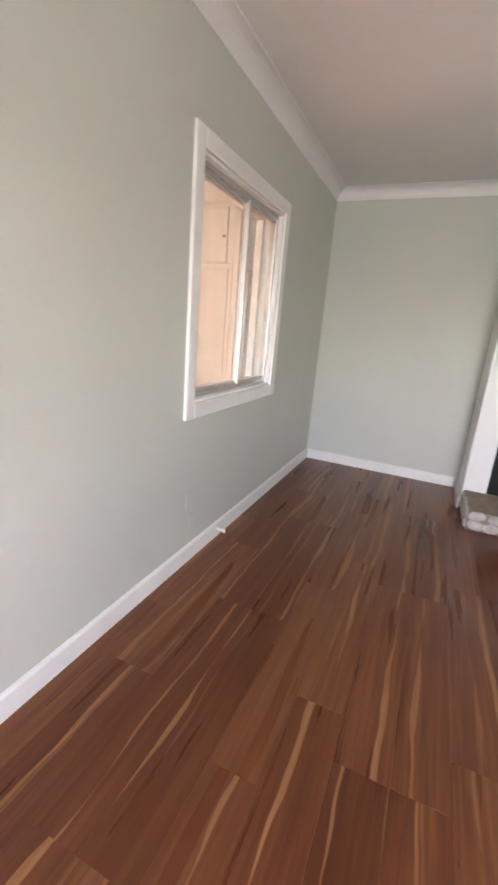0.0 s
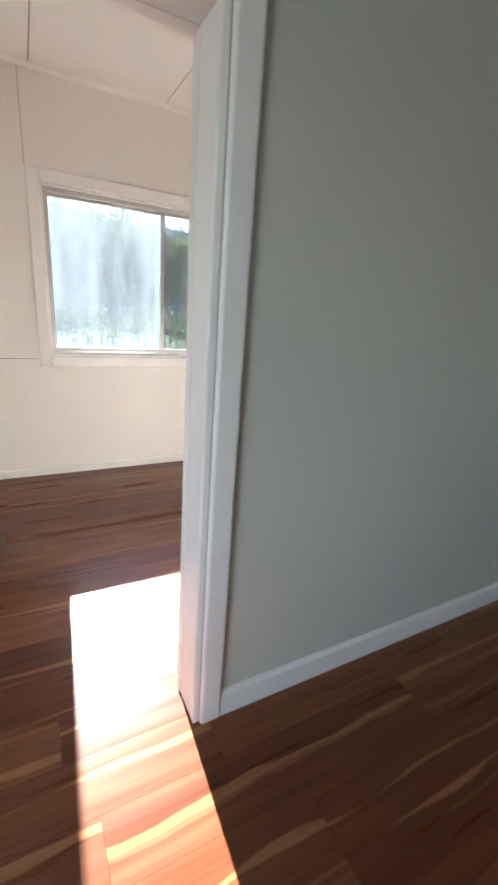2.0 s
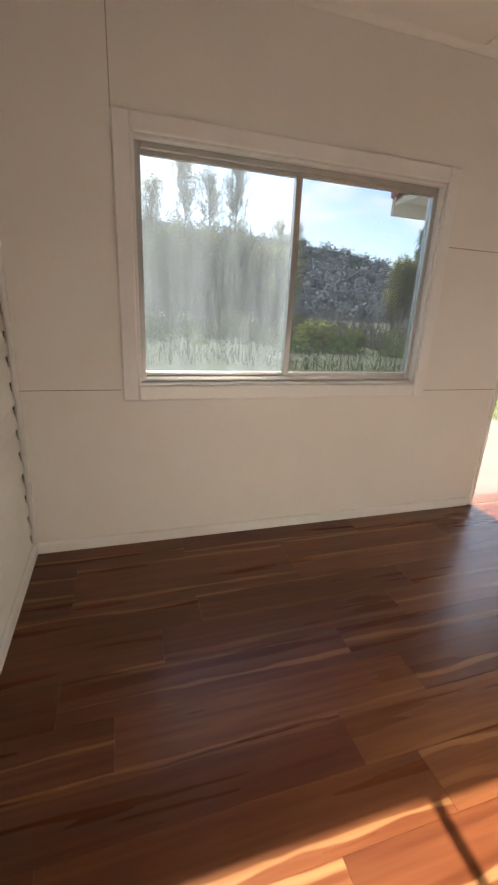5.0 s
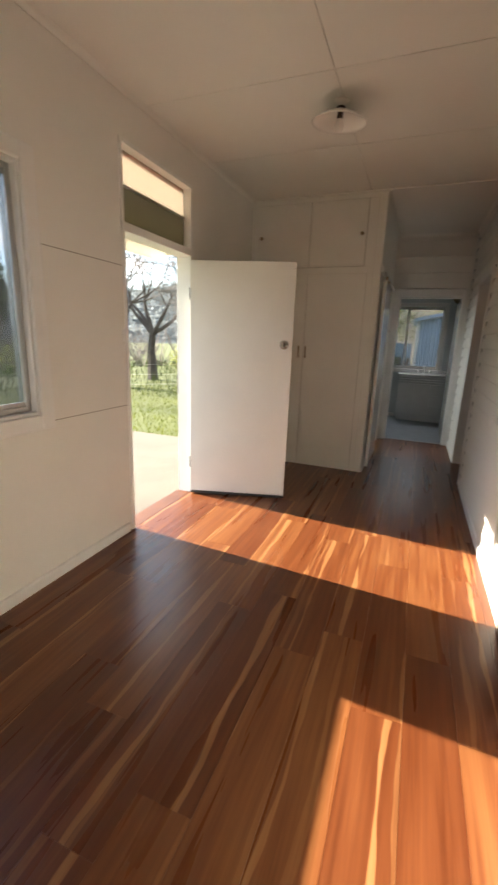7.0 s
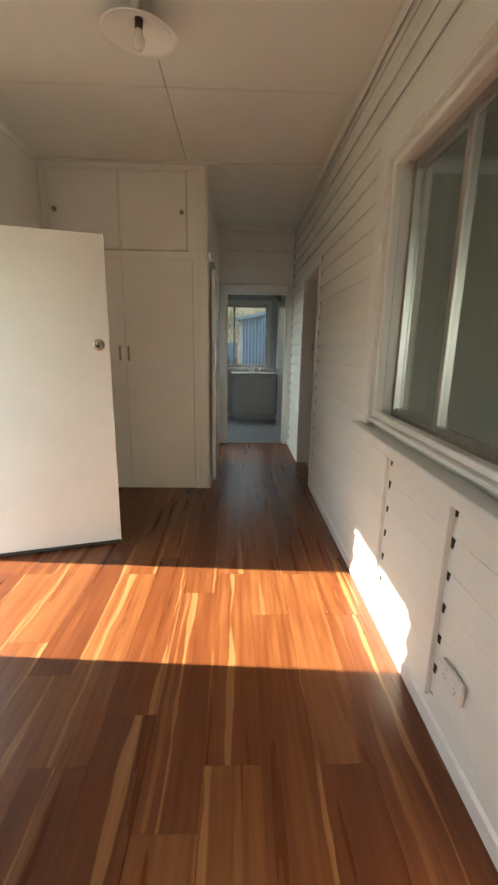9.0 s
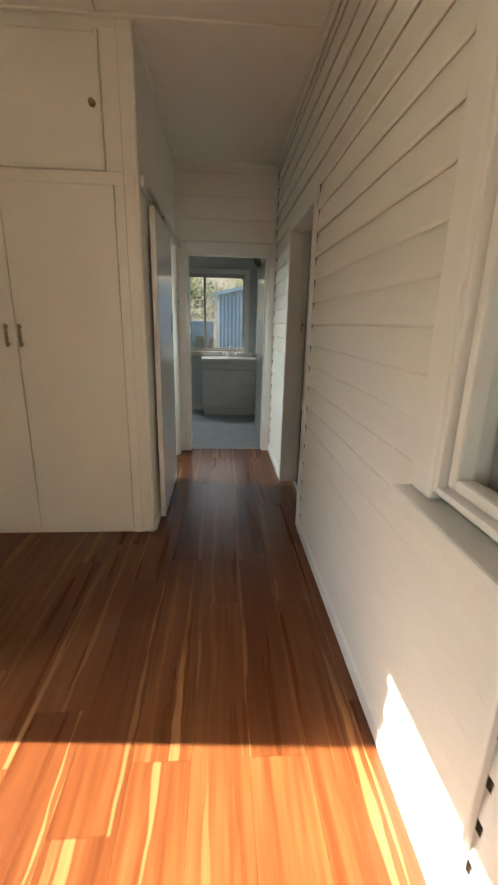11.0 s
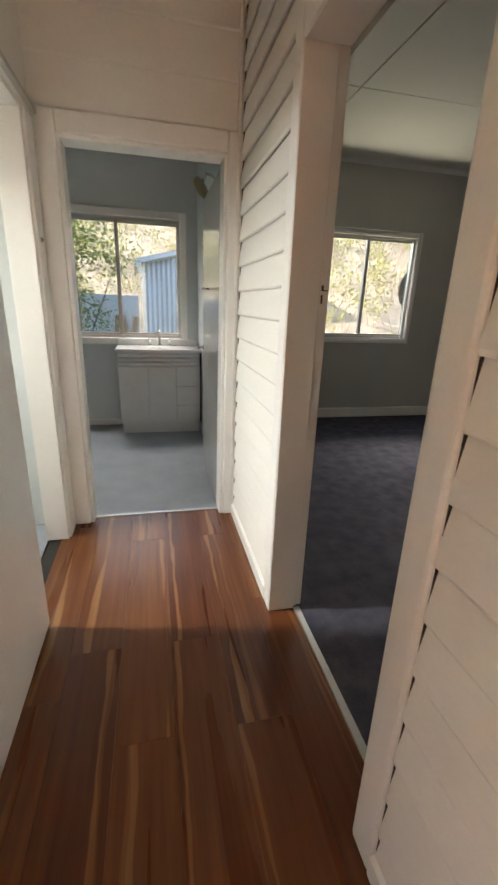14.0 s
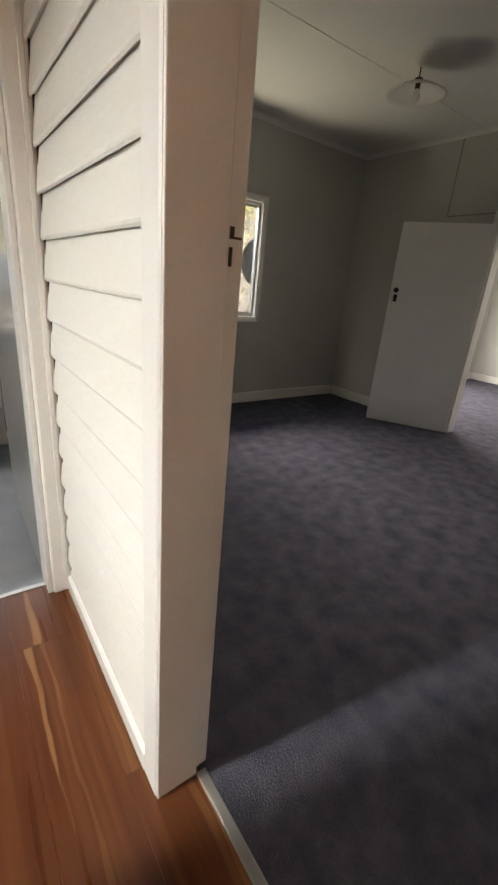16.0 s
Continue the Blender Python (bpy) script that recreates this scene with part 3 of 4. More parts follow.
part("corner_batten", box(-0.014, 0.003, YN - 0.022, YN - 0.002, 0.10, ZC - 0.03, 0.002), WHITE, cladding)
part("corner_batten", box(XW + 0.002, XW + 0.022, -0.333, -0.313, 0.07, ZC - 0.03, 0.002), WHITE, cladding)


# ---- doors and windows ----
def surround(parent, axis, side, plane, hole, wide, thick, sill=0.0, material=WHITE, name="architrave", lift=0.0):
    """Flat boards round an opening on one face of a wall."""
    u0, u1, z0, z1 = hole
    p, q = sorted((plane, plane + side * thick))

    def put(a, b, c, d):
        part(name, box(a, b, p, q, c, d, 0.009) if axis == "x" else box(p, q, a, b, c, d, 0.009), material, parent)
    low = z0 - wide if sill else z0 + lift
    put(u0 - wide, u0, low, z1 + wide)
    put(u1, u1 + wide, low, z1 + wide)
    put(u0, u1, z1, z1 + wide)
    if sill:
        put(u0, u1, z0 - wide, z0)


def lining_boards(parent, axis, a0, a1, hole, thick=0.02, foot=False, material=WHITE):
    """Boards lining the depth of an opening."""
    u0, u1, z0, z1 = hole

    def put(a, b, c, d):
        part("jamb", box(a, b, a0, a1, c, d, 0.003) if axis == "x" else box(a0, a1, a, b, c, d, 0.003), material, parent)
    put(u0, u0 + thick, z0, z1)
    put(u1 - thick, u1, z0, z1)
    put(u0 + thick, u1 - thick, z1 - thick, z1)
    if foot:
        put(u0 + thick, u1 - thick, z0, z0 + thick)


def sliding_sashes(parent, axis, at, hole, split, left_glass, right_glass, depth=0.05, bar=0.03, material=ALU):
    """An aluminium sliding window: outer frame, meeting stile, two sashes with panes. at: middle of the frame's depth."""
    u0, u1, z0, z1 = hole

    def put(nm, a, b, c, d, p, q, mt, bev=0.003):
        return part(nm, box(a, b, p, q, c, d, bev) if axis == "x" else box(p, q, a, b, c, d, bev), mt, parent)
    p, q = at - depth / 2, at + depth / 2
    put("window_frame", u0, u0 + bar, z0, z1, p, q, material)
    put("window_frame", u1 - bar, u1, z0, z1, p, q, material)
    put("window_frame", u0 + bar, u1 - bar, z1 - bar, z1, p, q, material)
    put("window_frame", u0 + bar, u1 - bar, z0, z0 + bar, p, q, material)
    put("meeting_stile", split - 0.018, split + 0.018, z0 + bar, z1 - bar, p + 0.004, q - 0.004, material)
    for a, b, mt, off in ((u0 + bar, split - 0.018, left_glass, -0.008), (split + 0.018, u1 - bar, right_glass, 0.008)):
        for c, d in ((z0 + bar, z0 + bar + 0.022), (z1 - bar - 0.022, z1 - bar)):
            put("sash_rail", a, b, c, d, at + off - 0.010, at + off + 0.010, material, 0.002)
        g = put("pane", a, b, z0 + bar + 0.022, z1 - bar - 0.022, at + off - 0.002, at + off + 0.002, mt, 0)
        # only frosted panes cast a shadow; the others let direct light in undimmed
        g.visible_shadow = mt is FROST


# west window
win = thing("window_1", "aluminium sliding window with one hazy dusty pane, white architrave", "window", kind="structure")
surround(win, "y", 1, XW, W_WIN, 0.085, 0.022, 0.02)
lining_boards(win, "y", XW - 0.12, XW + 0.004, W_WIN, 0.016, True)
sliding_sashes(win, "y", XW - 0.06, (W_WIN[0] + 0.016, W_WIN[1] - 0.016, W_WIN[2] + 0.016, W_WIN[3] - 0.016), 1.175, DUSTY, CLEAR_DIMMED)

# window between the room and the sunroom
win = thing("window_2", "sliding window between two rooms with white architrave and sill", "window", kind="structure")
surround(win, "y", 1, 0.18, A_WIN, 0.09, 0.022, 0.02)
surround(win, "y", -1, 0.003, (A_WIN[0], A_WIN[1], 0.985, A_WIN[3]), 0.10, 0.035)
lining_boards(win, "y", -0.025, 0.184, A_WIN, 0.018, True)
surround(win, "y", 1, -0.003, (A_WIN[0] + 0.05, A_WIN[1] - 0.05, A_WIN[2] + 0.05, A_WIN[3] - 0.05), 0.032, 0.05, 0.02, name="window_stop")
part("window_sill", box(-0.075, 0.02, 2.03, 3.52, 0.925, 0.978, 0.008), WHITE, win)
part("apron", box(-0.012, 0.02, 2.10, 3.49, 0.89, 0.925, 0.004), WHITE, win)
sliding_sashes(win, "y", 0.125, (A_WIN[0] + 0.018, A_WIN[1] - 0.018, A_WIN[2] + 0.018, A_WIN[3] - 0.018), 2.88, INNER, INNER, 0.05, 0.026)

# bathroom and bedroom windows
win = thing("window_3", "aluminium sliding bathroom window over the basin", "window", kind="structure")
surround(win, "x", -1, 9.2, BATH_WIN, 0.07, 0.018, 0.02)
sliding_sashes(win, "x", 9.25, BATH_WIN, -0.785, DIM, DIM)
win = thing("window_4", "aluminium sliding bedroom window in a white frame", "window", kind="structure")
surround(win, "x", -1, 9.285, BED_WIN, 0.045, 0.018, 0.02)
lining_boards(win, "x", 9.275, 9.39, BED_WIN, 0.014, True)
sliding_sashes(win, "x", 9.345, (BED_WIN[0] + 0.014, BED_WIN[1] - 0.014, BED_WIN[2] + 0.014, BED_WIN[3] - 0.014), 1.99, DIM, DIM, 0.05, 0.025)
win = thing("window_5", "frosted window of the small side room", "window", kind="structure")
surround(win, "y", 1, XW, WC_WIN, 0.06, 0.018, 0.02)
sliding_sashes(win, "y", XW - 0.06, WC_WIN, 6.35, FROST, FROST)

# doorway to the sunroom
dr = thing("doorway_1", "white painted door lining and architraves without a door", "doorway", kind="structure")
for x0, x1 in ((0.004, 0.048), (0.052, 0.172), (0.176, 0.184)):
    lining_boards(dr, "y", x0, x1, A_DOOR, 0.022)
for y0, y1 in ((-0.345, -0.27), (0.565, 0.643)):
    part("architrave", box(0.18, 0.204, y0, y1, 0, 2.175, 0.009), WHITE, dr)
part("architrave", box(0.18, 0.204, -0.2695, 0.5645, 2.10, 2.175, 0.009), WHITE, dr)
surround(dr, "y", -1, 0.003, (-0.28, 0.608, 0.0, 2.14), 0.046, 0.026)
part("stop_knob", moved(lathe([(0.008, 0), (0.008, 0.02), (0.013, 0.022), (0.014, 0.034), (0.008, 0.042)], 12), 0.0, 0.553, 0.0), WHITE, dr)

# bedroom doorway
dr = thing("doorway_2", "white painted bedroom door lining with a strike plate", "doorway", kind="structure")
lining_boards(dr, "y", 0.024, 0.160, B_DOOR, 0.005)
part("jamb", box(0.024, 0.160, 6.0302, 6.0995, 0, 2.0995, 0.003), WHITE, dr)
surround(dr, "y", -1, 0.0215, (5.158, 6.013, 0.0, 2.088), 0.085, 0.0235)
part("door_stop", box(0.002, 0.120, 6.010, 6.024, 0, 2.094, 0.003), WHITE, dr)
part("door_stop", box(0.002, 0.120, 5.126, 5.161, 0, 2.094, 0.003), WHITE, dr)
part("door_stop", box(0.002, 0.120, 5.162, 6.009, 2.085, 2.094, 0.003), WHITE, dr)
part("strike_plate", box(0.130, 0.138, 6.0225, 6.0262, 1.384, 1.403, 0), STRIKE, dr)
part("strike_lip", box(0.138, 0.154, 6.0228, 6.0262, 1.384, 1.388, 0), STRIKE, dr)
part("strike_plate", box(0.130, 0.136, 6.0225, 6.0262, 1.340, 1.371, 0), STRIKE, dr)
part("carpet_strip", box(0.118, 0.148, 5.162, 6.009, 0.0, 0.010, 0.004), ALU, dr)

# bathroom doorway with its door folded back
dr = thing("doorway_3", "white gloss painted bathroom door lining and architraves", "doorway", kind="structure")
lining_boards(dr, "x", YN, YN + 0.13, BATH_DOOR, 0.02)
surround(dr, "x", -1, YN + 0.012, BATH_DOOR, 0.095, 0.026)
part("threshold", box(BATH_DOOR[0], BATH_DOOR[1], YN + 0.06, YN + 0.085, -0.01, 0.005, 0.002), ALU, dr)

bd = thing("bathroom_door", "white flush bathroom door standing open against the wall", "door")
part("leaf", box(-0.078, -0.042, YN + 0.14, YN + 0.94, 0.012, 2.03, 0.003), SLIDE, bd)
knob_bm = lathe([(0.027, 0), (0.027, 0.006), (0.010, 0.012), (0.010, 0.03), (0.022, 0.036), (0.026, 0.048), (0.020, 0.06), (0.004, 0.064)], 16, "x")
bmesh.ops.rotate(knob_bm, verts=knob_bm.verts, matrix=Matrix.Rotation(math.pi, 3, "Z"))
part("door_knob", moved(knob_bm, -0.078, YN + 0.87, 1.0), CHROME, bd, "chrome door knob", True)
part("hook", moved(lathe([(0.012, 0), (0.006, 0.01), (0.005, 0.04), (0.010, 0.045), (0.004, 0.052)], 10, "x"), -0.13, YN + 0.55, 1.42), CHROME, bd, "chrome hook", True)

# front door
fr = thing("door_frame", "white painted front door frame with a frosted transom light", "door frame", kind="structure")
lining_boards(fr, "y", XW - 0.125, XW + 0.010, F_DOOR, 0.028)
part("transom_bar", box(XW - 0.125, XW + 0.016, F_DOOR[0], F_DOOR[1], 2.055, 2.11, 0.005), WHITE, fr)
part("pane", box(XW - 0.065, XW - 0.058, F_DOOR[0] + 0.03, F_DOOR[1] - 0.03, 2.11, 2.55), FROST, fr)
part("glazing_bar", box(XW - 0.075, XW - 0.048, F_DOOR[0] + 0.028, F_DOOR[1] - 0.028, 2.335, 2.352, 0.003), ALU, fr)
part("keep", box(XW - 0.02, XW + 0.02, F_DOOR[0] - 0.022, F_DOOR[0] + 0.004, 1.37, 1.45, 0.004), WHITE, fr)
part("hinge", box(XW + 0.002, XW + 0.020, F_DOOR[1] - 0.046, F_DOOR[1] - 0.024, 1.72, 1.82, 0.003), STRIKE, fr)
part("hinge", box(XW + 0.002, XW + 0.020, F_DOOR[1] - 0.046, F_DOOR[1] - 0.024, 0.25, 0.35, 0.003), STRIKE, fr)
part("threshold", box(XW - 0.14, XW - 0.004, F_DOOR[0], F_DOOR[1], -0.05, -0.003, 0.004), SILL_RED, fr)

fd = thing("front_door", "white flush front door standing open into the sunroom", "door", at=pose(XW + 0.022, 3.672, 0, 0, 0, 16.3))
part("leaf", box(0.0, 0.865, 0.0, 0.036, 0.018, 2.022, 0.003), DOORP, fd)
part("weather_strip", box(0.004, 0.861, -0.008, 0.0, 0.012, 0.034, 0.002), RUBBER, fd, "grey rubber weather strip")
rose = lathe([(0.038, 0), (0.038, 0.006), (0.030, 0.010), (0.014, 0.014), (0.014, 0.034), (0.027, 0.040), (0.034, 0.052), (0.031, 0.064), (0.014, 0.068), (0.012, 0.066), (0.004, 0.066)], 20, "y")
bmesh.ops.rotate(rose, verts=rose.verts, matrix=Matrix.Rotation(math.pi, 3, "Z"))
kn = part("door_knob", moved(rose, 0.80, 0.0, 1.375), KNOB, fd, "worn chrome entrance lock knob", True)
part("keyhole", box(0.796, 0.804, -0.070, -0.0655, 1.366, 1.384), DARK, kn)
part("latch_plate", box(0.864, 0.867, 0.006, 0.030, 1.33, 1.42, 0.001), CHROME, fd)

# closed door in the end wall
sd = thing("side_door", "white flush door, closed, in the boarded end wall", "door")
part("leaf", box(S_DOOR[0] + 0.02, S_DOOR[1] - 0.02, -0.487, -0.452, 0.008, S_DOOR[3] - 0.02, 0.003), DOORP, sd)
part("door_knob", moved(lathe([(0.03, 0), (0.03, 0.006), (0.011, 0.012), (0.011, 0.03), (0.026, 0.045), (0.02, 0.06), (0.004, 0.064)], 16, "y"), -0.68, -0.452, 1.0), CHROME, sd, "chrome knob", True)
sf = thing("doorway_4", "white door lining and architrave in the end wall", "doorway", kind="structure")
lining_boards(sf, "x", -0.452, -0.33, S_DOOR, 0.018)
surround(sf, "x", 1, -0.354, S_DOOR, 0.085, 0.034)

# bedroom door
ef = thing("doorway_5", "grey-white bedroom door lining", "doorway", kind="structure")
lining_boards(ef, "y", 4.01, 4.13, E_DOOR, 0.02)
surround(ef, "y", -1, 4.02, E_DOOR, 0.07, 0.018)
bedroom_door = thing("bedroom_door", "white flush bedroom door standing ajar, dark lever and key", "door", at=pose(3.99, 7.53, 0, 0, 0, 121))
part("leaf", box(0, 0.84, 0.0, 0.036, 0.015, 2.03, 0.003), DOORP, bedroom_door)
part("door_knob", moved(lathe([(0.024, 0), (0.024, 0.006), (0.009, 0.010), (0.009, 0.03), (0.025, 0.04), (0.025, 0.052), (0.004, 0.058)], 14, "y"), 0.78, 0.036, 1.40), DARK, bedroom_door, "black door knob", True)
part("lock_plate", box(0.762, 0.798, 0.036, 0.040, 1.29, 1.36, 0.002), DARK, bedroom_door)

# sliding door of the small side room
slide = thing("sliding_door", "white gloss sliding door pushed open along the corridor wall", "door")
part("leaf", box(-0.972, -0.938, 5.265, 6.085, 0.022, 2.055, 0.004), SLIDE, slide)
part("pull_plate", box(-0.939, -0.935, 5.955, 5.985, 1.30, 1.44, 0.002), STRIKE, slide, "dark recessed pull")
for y in (5.40, 5.75):
    part("hanger", box(-0.966, -0.944, y, y + 0.05, 2.05, 2.115, 0.003), BRASS, slide)
track = thing("door_track", "painted head rail with a metal sliding track", "track")
part("rail", box(-0.99, -0.968, 5.12, 6.94, 2.11, 2.17, 0.003), WHITE, track)
part("channel", box(-0.968, -0.945, 5.20, 6.92, 2.105, 2.128, 0.002), ALU, track)
wf = thing("doorway_6", "white lining of the small side room's opening", "doorway", kind="structure")
lining_boards(wf, "y", -1.105, -0.984, WC_DOOR, 0.018)
part("architrave", box(-0.99, -0.972, 6.812, 6.945, 0, 2.10, 0.004), WHITE, wf)
part("bolt", moved(lathe([(0.011, 0), (0.011, 0.006), (0.006, 0.010), (0.003, 0.012)], 10, "x"), -0.972, 6.865, 1.585), BRASS, wf)


# ---- sunroom: built-in cupboard ----
YC = 5.08
cup = thing("built_in_cupboard", "cream painted built-in cupboard up to the ceiling", "cupboard")
part("face_frame", box(-1.07, -0.99, YC, YC + 0.03, 0, ZC, 0.004), CUP, cup)
part("face_frame", box(-1.162, -1.07, YC, YC + 0.03, 2.165, 2.79, 0.004), CUP, cup)
part("face_frame", box(XW, XW + 0.05, YC, YC + 0.03, 0, ZC, 0.004), CUP, cup)
part("face_frame", box(XW + 0.05, -1.07, YC, YC + 0.03, 2.10, 2.165, 0.004), CUP, cup)
part("face_frame", box(XW + 0.05, -1.07, YC, YC + 0.03, 2.79, ZC, 0.004), CUP, cup)
part("corner_bead", box(-1.016, -0.992, YC - 0.012, YC + 0.004, 0, ZC - 0.012, 0.007), CUP, cup)
part("plinth", box(XW + 0.05, -1.07, YC + 0.004, YC + 0.03, 0.0, 0.03, 0.002), CUP, cup)
part("carcass", box(XW + 0.002, -1.102, YC + 0.06, 5.748, 0.005, ZC - 0.002), JOINT, cup)
part("post", box(-1.125, -1.07, YC - 0.006, YC + 0.03, 0.0, 2.10, 0.003), CUP, cup)
for a, b, k in ((XW + 0.053, -1.7385, 1), (-1.7345, -1.128, 0)):
    d = part("door", box(a, b, YC - 0.012, YC + 0.012, 0.033, 2.0975, 0.003), CUP, cup)
    hx = b - 0.055 if k else a + 0.018
    hb = bmesh.new()
    add_box(hb, hx, hx + 0.016, YC - 0.042, YC - 0.030, 1.23, 1.36, 0.003)
    add_box(hb, hx + 0.002, hx + 0.014, YC - 0.032, YC - 0.012, 1.24, 1.252)
    add_box(hb, hx + 0.002, hx + 0.014, YC - 0.032, YC - 0.012, 1.338, 1.35)
    part("handle", hb, BRASS, d, "dull metal bar handle")
for a, b, kx in ((XW + 0.053, -1.7385, -2.275), (-1.7345, -1.1645, -1.21)):
    d = part("upper_door", box(a, b, YC - 0.006, YC + 0.014, 2.168, 2.787, 0.003), CUP, cup)
    for p, q, u, v in ((a, a + 0.016, 2.170, 2.785), (b - 0.016, b, 2.170, 2.785), (a + 0.016, b - 0.016, 2.170, 2.186), (a + 0.016, b - 0.016, 2.769, 2.785)):
        part("door_bead", box(p + 0.001, q - 0.001, YC - 0.014, YC - 0.005, u, v, 0.004), CUP, d)
    part("knob", moved(lathe([(0.018, 0), (0.018, -0.004), (0.008, -0.010), (0.016, -0.022), (0.014, -0.028), (0.003, -0.030)], 14, "y"), kx, YC - 0.006, 2.47), BRASS, d, "small round metal knob", True)

# pendant lamps: a shallow opal glass dish under a short stem
def pendant(label, at, reach, wide):
    lamp = thing("pendant_lamp", label, "pendant lamp", at=at)
    part("ceiling_rose", lathe([(0.042, 0), (0.044, -0.006), (0.036, -0.016), (0.014, -0.024), (0.006, -0.026)], 20), CEIL, lamp, "", True)
    part("stem", lathe([(0.005, -0.02), (0.005, -reach)], 10), STRIKE, lamp)
    part("gallery", lathe([(0.006, -reach + 0.02), (0.026, -reach + 0.012), (0.030, -reach - 0.008), (0.022, -reach - 0.012)], 16), STRIKE, lamp, "dark metal gallery", True)
    rim = reach + 0.42 * wide
    prof = [(0.026, -reach), (0.30 * wide, -reach - 0.07 * wide), (0.62 * wide, -reach - 0.20 * wide), (0.88 * wide, -reach - 0.34 * wide), (wide, -rim), (wide * 0.985, -rim - 0.004), (0.86 * wide, -reach - 0.36 * wide), (0.60 * wide, -reach - 0.225 * wide), (0.28 * wide, -reach - 0.095 * wide), (0.020, -reach - 0.012)]
    part("shade", lathe(prof, 36), BOWL, lamp, "opal glass shade", True)
    part("bulb_holder", lathe([(0.018, -reach - 0.012), (0.018, -reach - 0.045), (0.014, -reach - 0.05)], 14), STRIKE, lamp, "", True)
    part("bulb", lathe([(0.013, -reach - 0.045), (0.016, -reach - 0.06), (0.028, -reach - 0.085), (0.029, -reach - 0.10), (0.018, -reach - 0.122), (0.003, -reach - 0.127)], 16), BOWL, lamp, "white bulb", True)
    return lamp


pendant("shallow opal glass pendant shade under the sunroom ceiling", pose(-1.17, 3.42, ZC + 0.001, 3, 4, 0), 0.048, 0.172)

# power outlet
out = thing("power_outlet", "white double power outlet above the skirting", "outlet")
part("plate", box(-0.012, 0.004, 2.262, 2.392, 0.275, 0.355, 0.004), WHITE, out)
for y in (2.295, 2.358):
    part("switch", box(-0.016, -0.012, y - 0.006, y + 0.006, 0.333, 0.347, 0.002), WHITE, out)
    for dy, dz in ((-0.007, 0.008), (0.007, 0.008), (0, -0.006)):
        part("pin_slot", box(-0.0125, -0.0121, y + dy - 0.001, y + dy + 0.001, 0.303 + dz - 0.004, 0.303 + dz + 0.004), DARK, out)

# ---- front room ----
st = thing("door_stop_knob", "small white door stop on the skirting", "door stop")
part("stem", moved(lathe([(0.012, 0), (0.008, 0.02), (0.008, 0.04), (0.016, 0.045), (0.016, 0.06), (0.004, 0.064)], 12, "x"), 0.197, 2.60, 0.055), WHITE, st, "", True)
blank = thing("blank_plate", "painted-over blank wall plate", "wall plate")
part("plate", box(0.178, 0.184, 2.19, 2.26, 0.36, 0.46, 0.003), SAGE, blank)
part("plate", box(0.178, 0.183, 2.23, 2.29, 0.22, 0.30, 0.003), SAGE, blank)

fp = thing("fireplace", "white painted chimney breast with a pale stone hearth", "fireplace")
breast = part("chimney_breast", box(1.84, 3.4, 4.3, 4.866, 0.17, ZC - 0.002, 0.004), CEIL_A, fp)
part("side_post", box(1.825, 1.842, 4.30, 4.865, 0.0, ZC - 0.1, 0.003), WHITE, fp)
part("firebox", box(2.02, 3.2, 4.29, 4.31, 0.175, 0.85, 0.003), FIREBOX_BLACK, fp)
hearth = part("hearth", box(1.85, 3.4, 3.80, 4.32, 0.0, 0.165, 0.004), MORTAR, fp)
rng = random.Random(5)
for row, z in ((0, 0.045), (1, 0.125)):
    for k in range(12):
        for face in (0, 1):
            bm = bmesh.new()
            bmesh.ops.create_icosphere(bm, subdivisions=2, radius=1)
            for v in bm.verts:
                v.co *= 1 + 0.22 * noise.noise(v.co * 1.7 + Vector((k, row * 7, face * 3)))
            s = rng.uniform(0.85, 1.15)
            if face == 0:
                m = pose(1.92 + k * 0.128 + rng.uniform(-0.01, 0.01), 3.802, z, 0, rng.uniform(-25, 25), 0) @ Matrix.Diagonal((0.066 * s, 0.022, 0.042, 1))
            else:
                if k > 3:
                    bm.free()
                    continue
                m = pose(1.852, 3.87 + k * 0.125, z, rng.uniform(-25, 25), 0, 0) @ Matrix.Diagonal((0.022, 0.064 * s, 0.042, 1))
            bmesh.ops.transform(bm, matrix=m, verts=bm.verts)
            part("stone", bm, STONE, hearth, "", True)

# ---- bathroom ----
van = thing("vanity", "white bathroom vanity with doors, drawers and basin top", "vanity")
X0, X1, Y0, Y1 = -0.82, 0.005, 8.81, 9.195
part("kickboard", box(X0 + 0.02, X1 - 0.01, Y0 + 0.04, Y1, 0.0, 0.12, 0.002), LAMINATE, van)
part("carcass", box(X0 + 0.004, X1, Y0 + 0.02, Y1, 0.12, 0.84, 0.002), LAMINATE, van)
for k, (a, b, c, d) in enumerate(((X0 + 0.005, X0 + 0.285, 0.125, 0.70), (X0 + 0.29, X0 + 0.57, 0.125, 0.70), (X0 + 0.575, X1 - 0.01, 0.125, 0.30), (X0 + 0.575, X1 - 0.01, 0.305, 0.50), (X0 + 0.575, X1 - 0.01, 0.505, 0.70))):
    part("drawer" if k > 1 else "door", box(a, b, Y0, Y0 + 0.018, c, d, 0.004), LAMINATE, van)
for k in range(3):
    part("fluted_rail", box(X0 + 0.005, X1 - 0.01, Y0 - 0.002, Y0 + 0.018, 0.71 + k * 0.042, 0.748 + k * 0.042, 0.010), LAMINATE, van)
top = part("basin_top", box(X0 - 0.015, X1 + 0.004, Y0 - 0.03, Y1, 0.842, 0.875, 0.008), CERAMIC, van)
part("splashback", box(X0 - 0.015, X1 + 0.004, Y1 - 0.02, Y1 + 0.004, 0.875, 0.945, 0.004), CERAMIC, van)
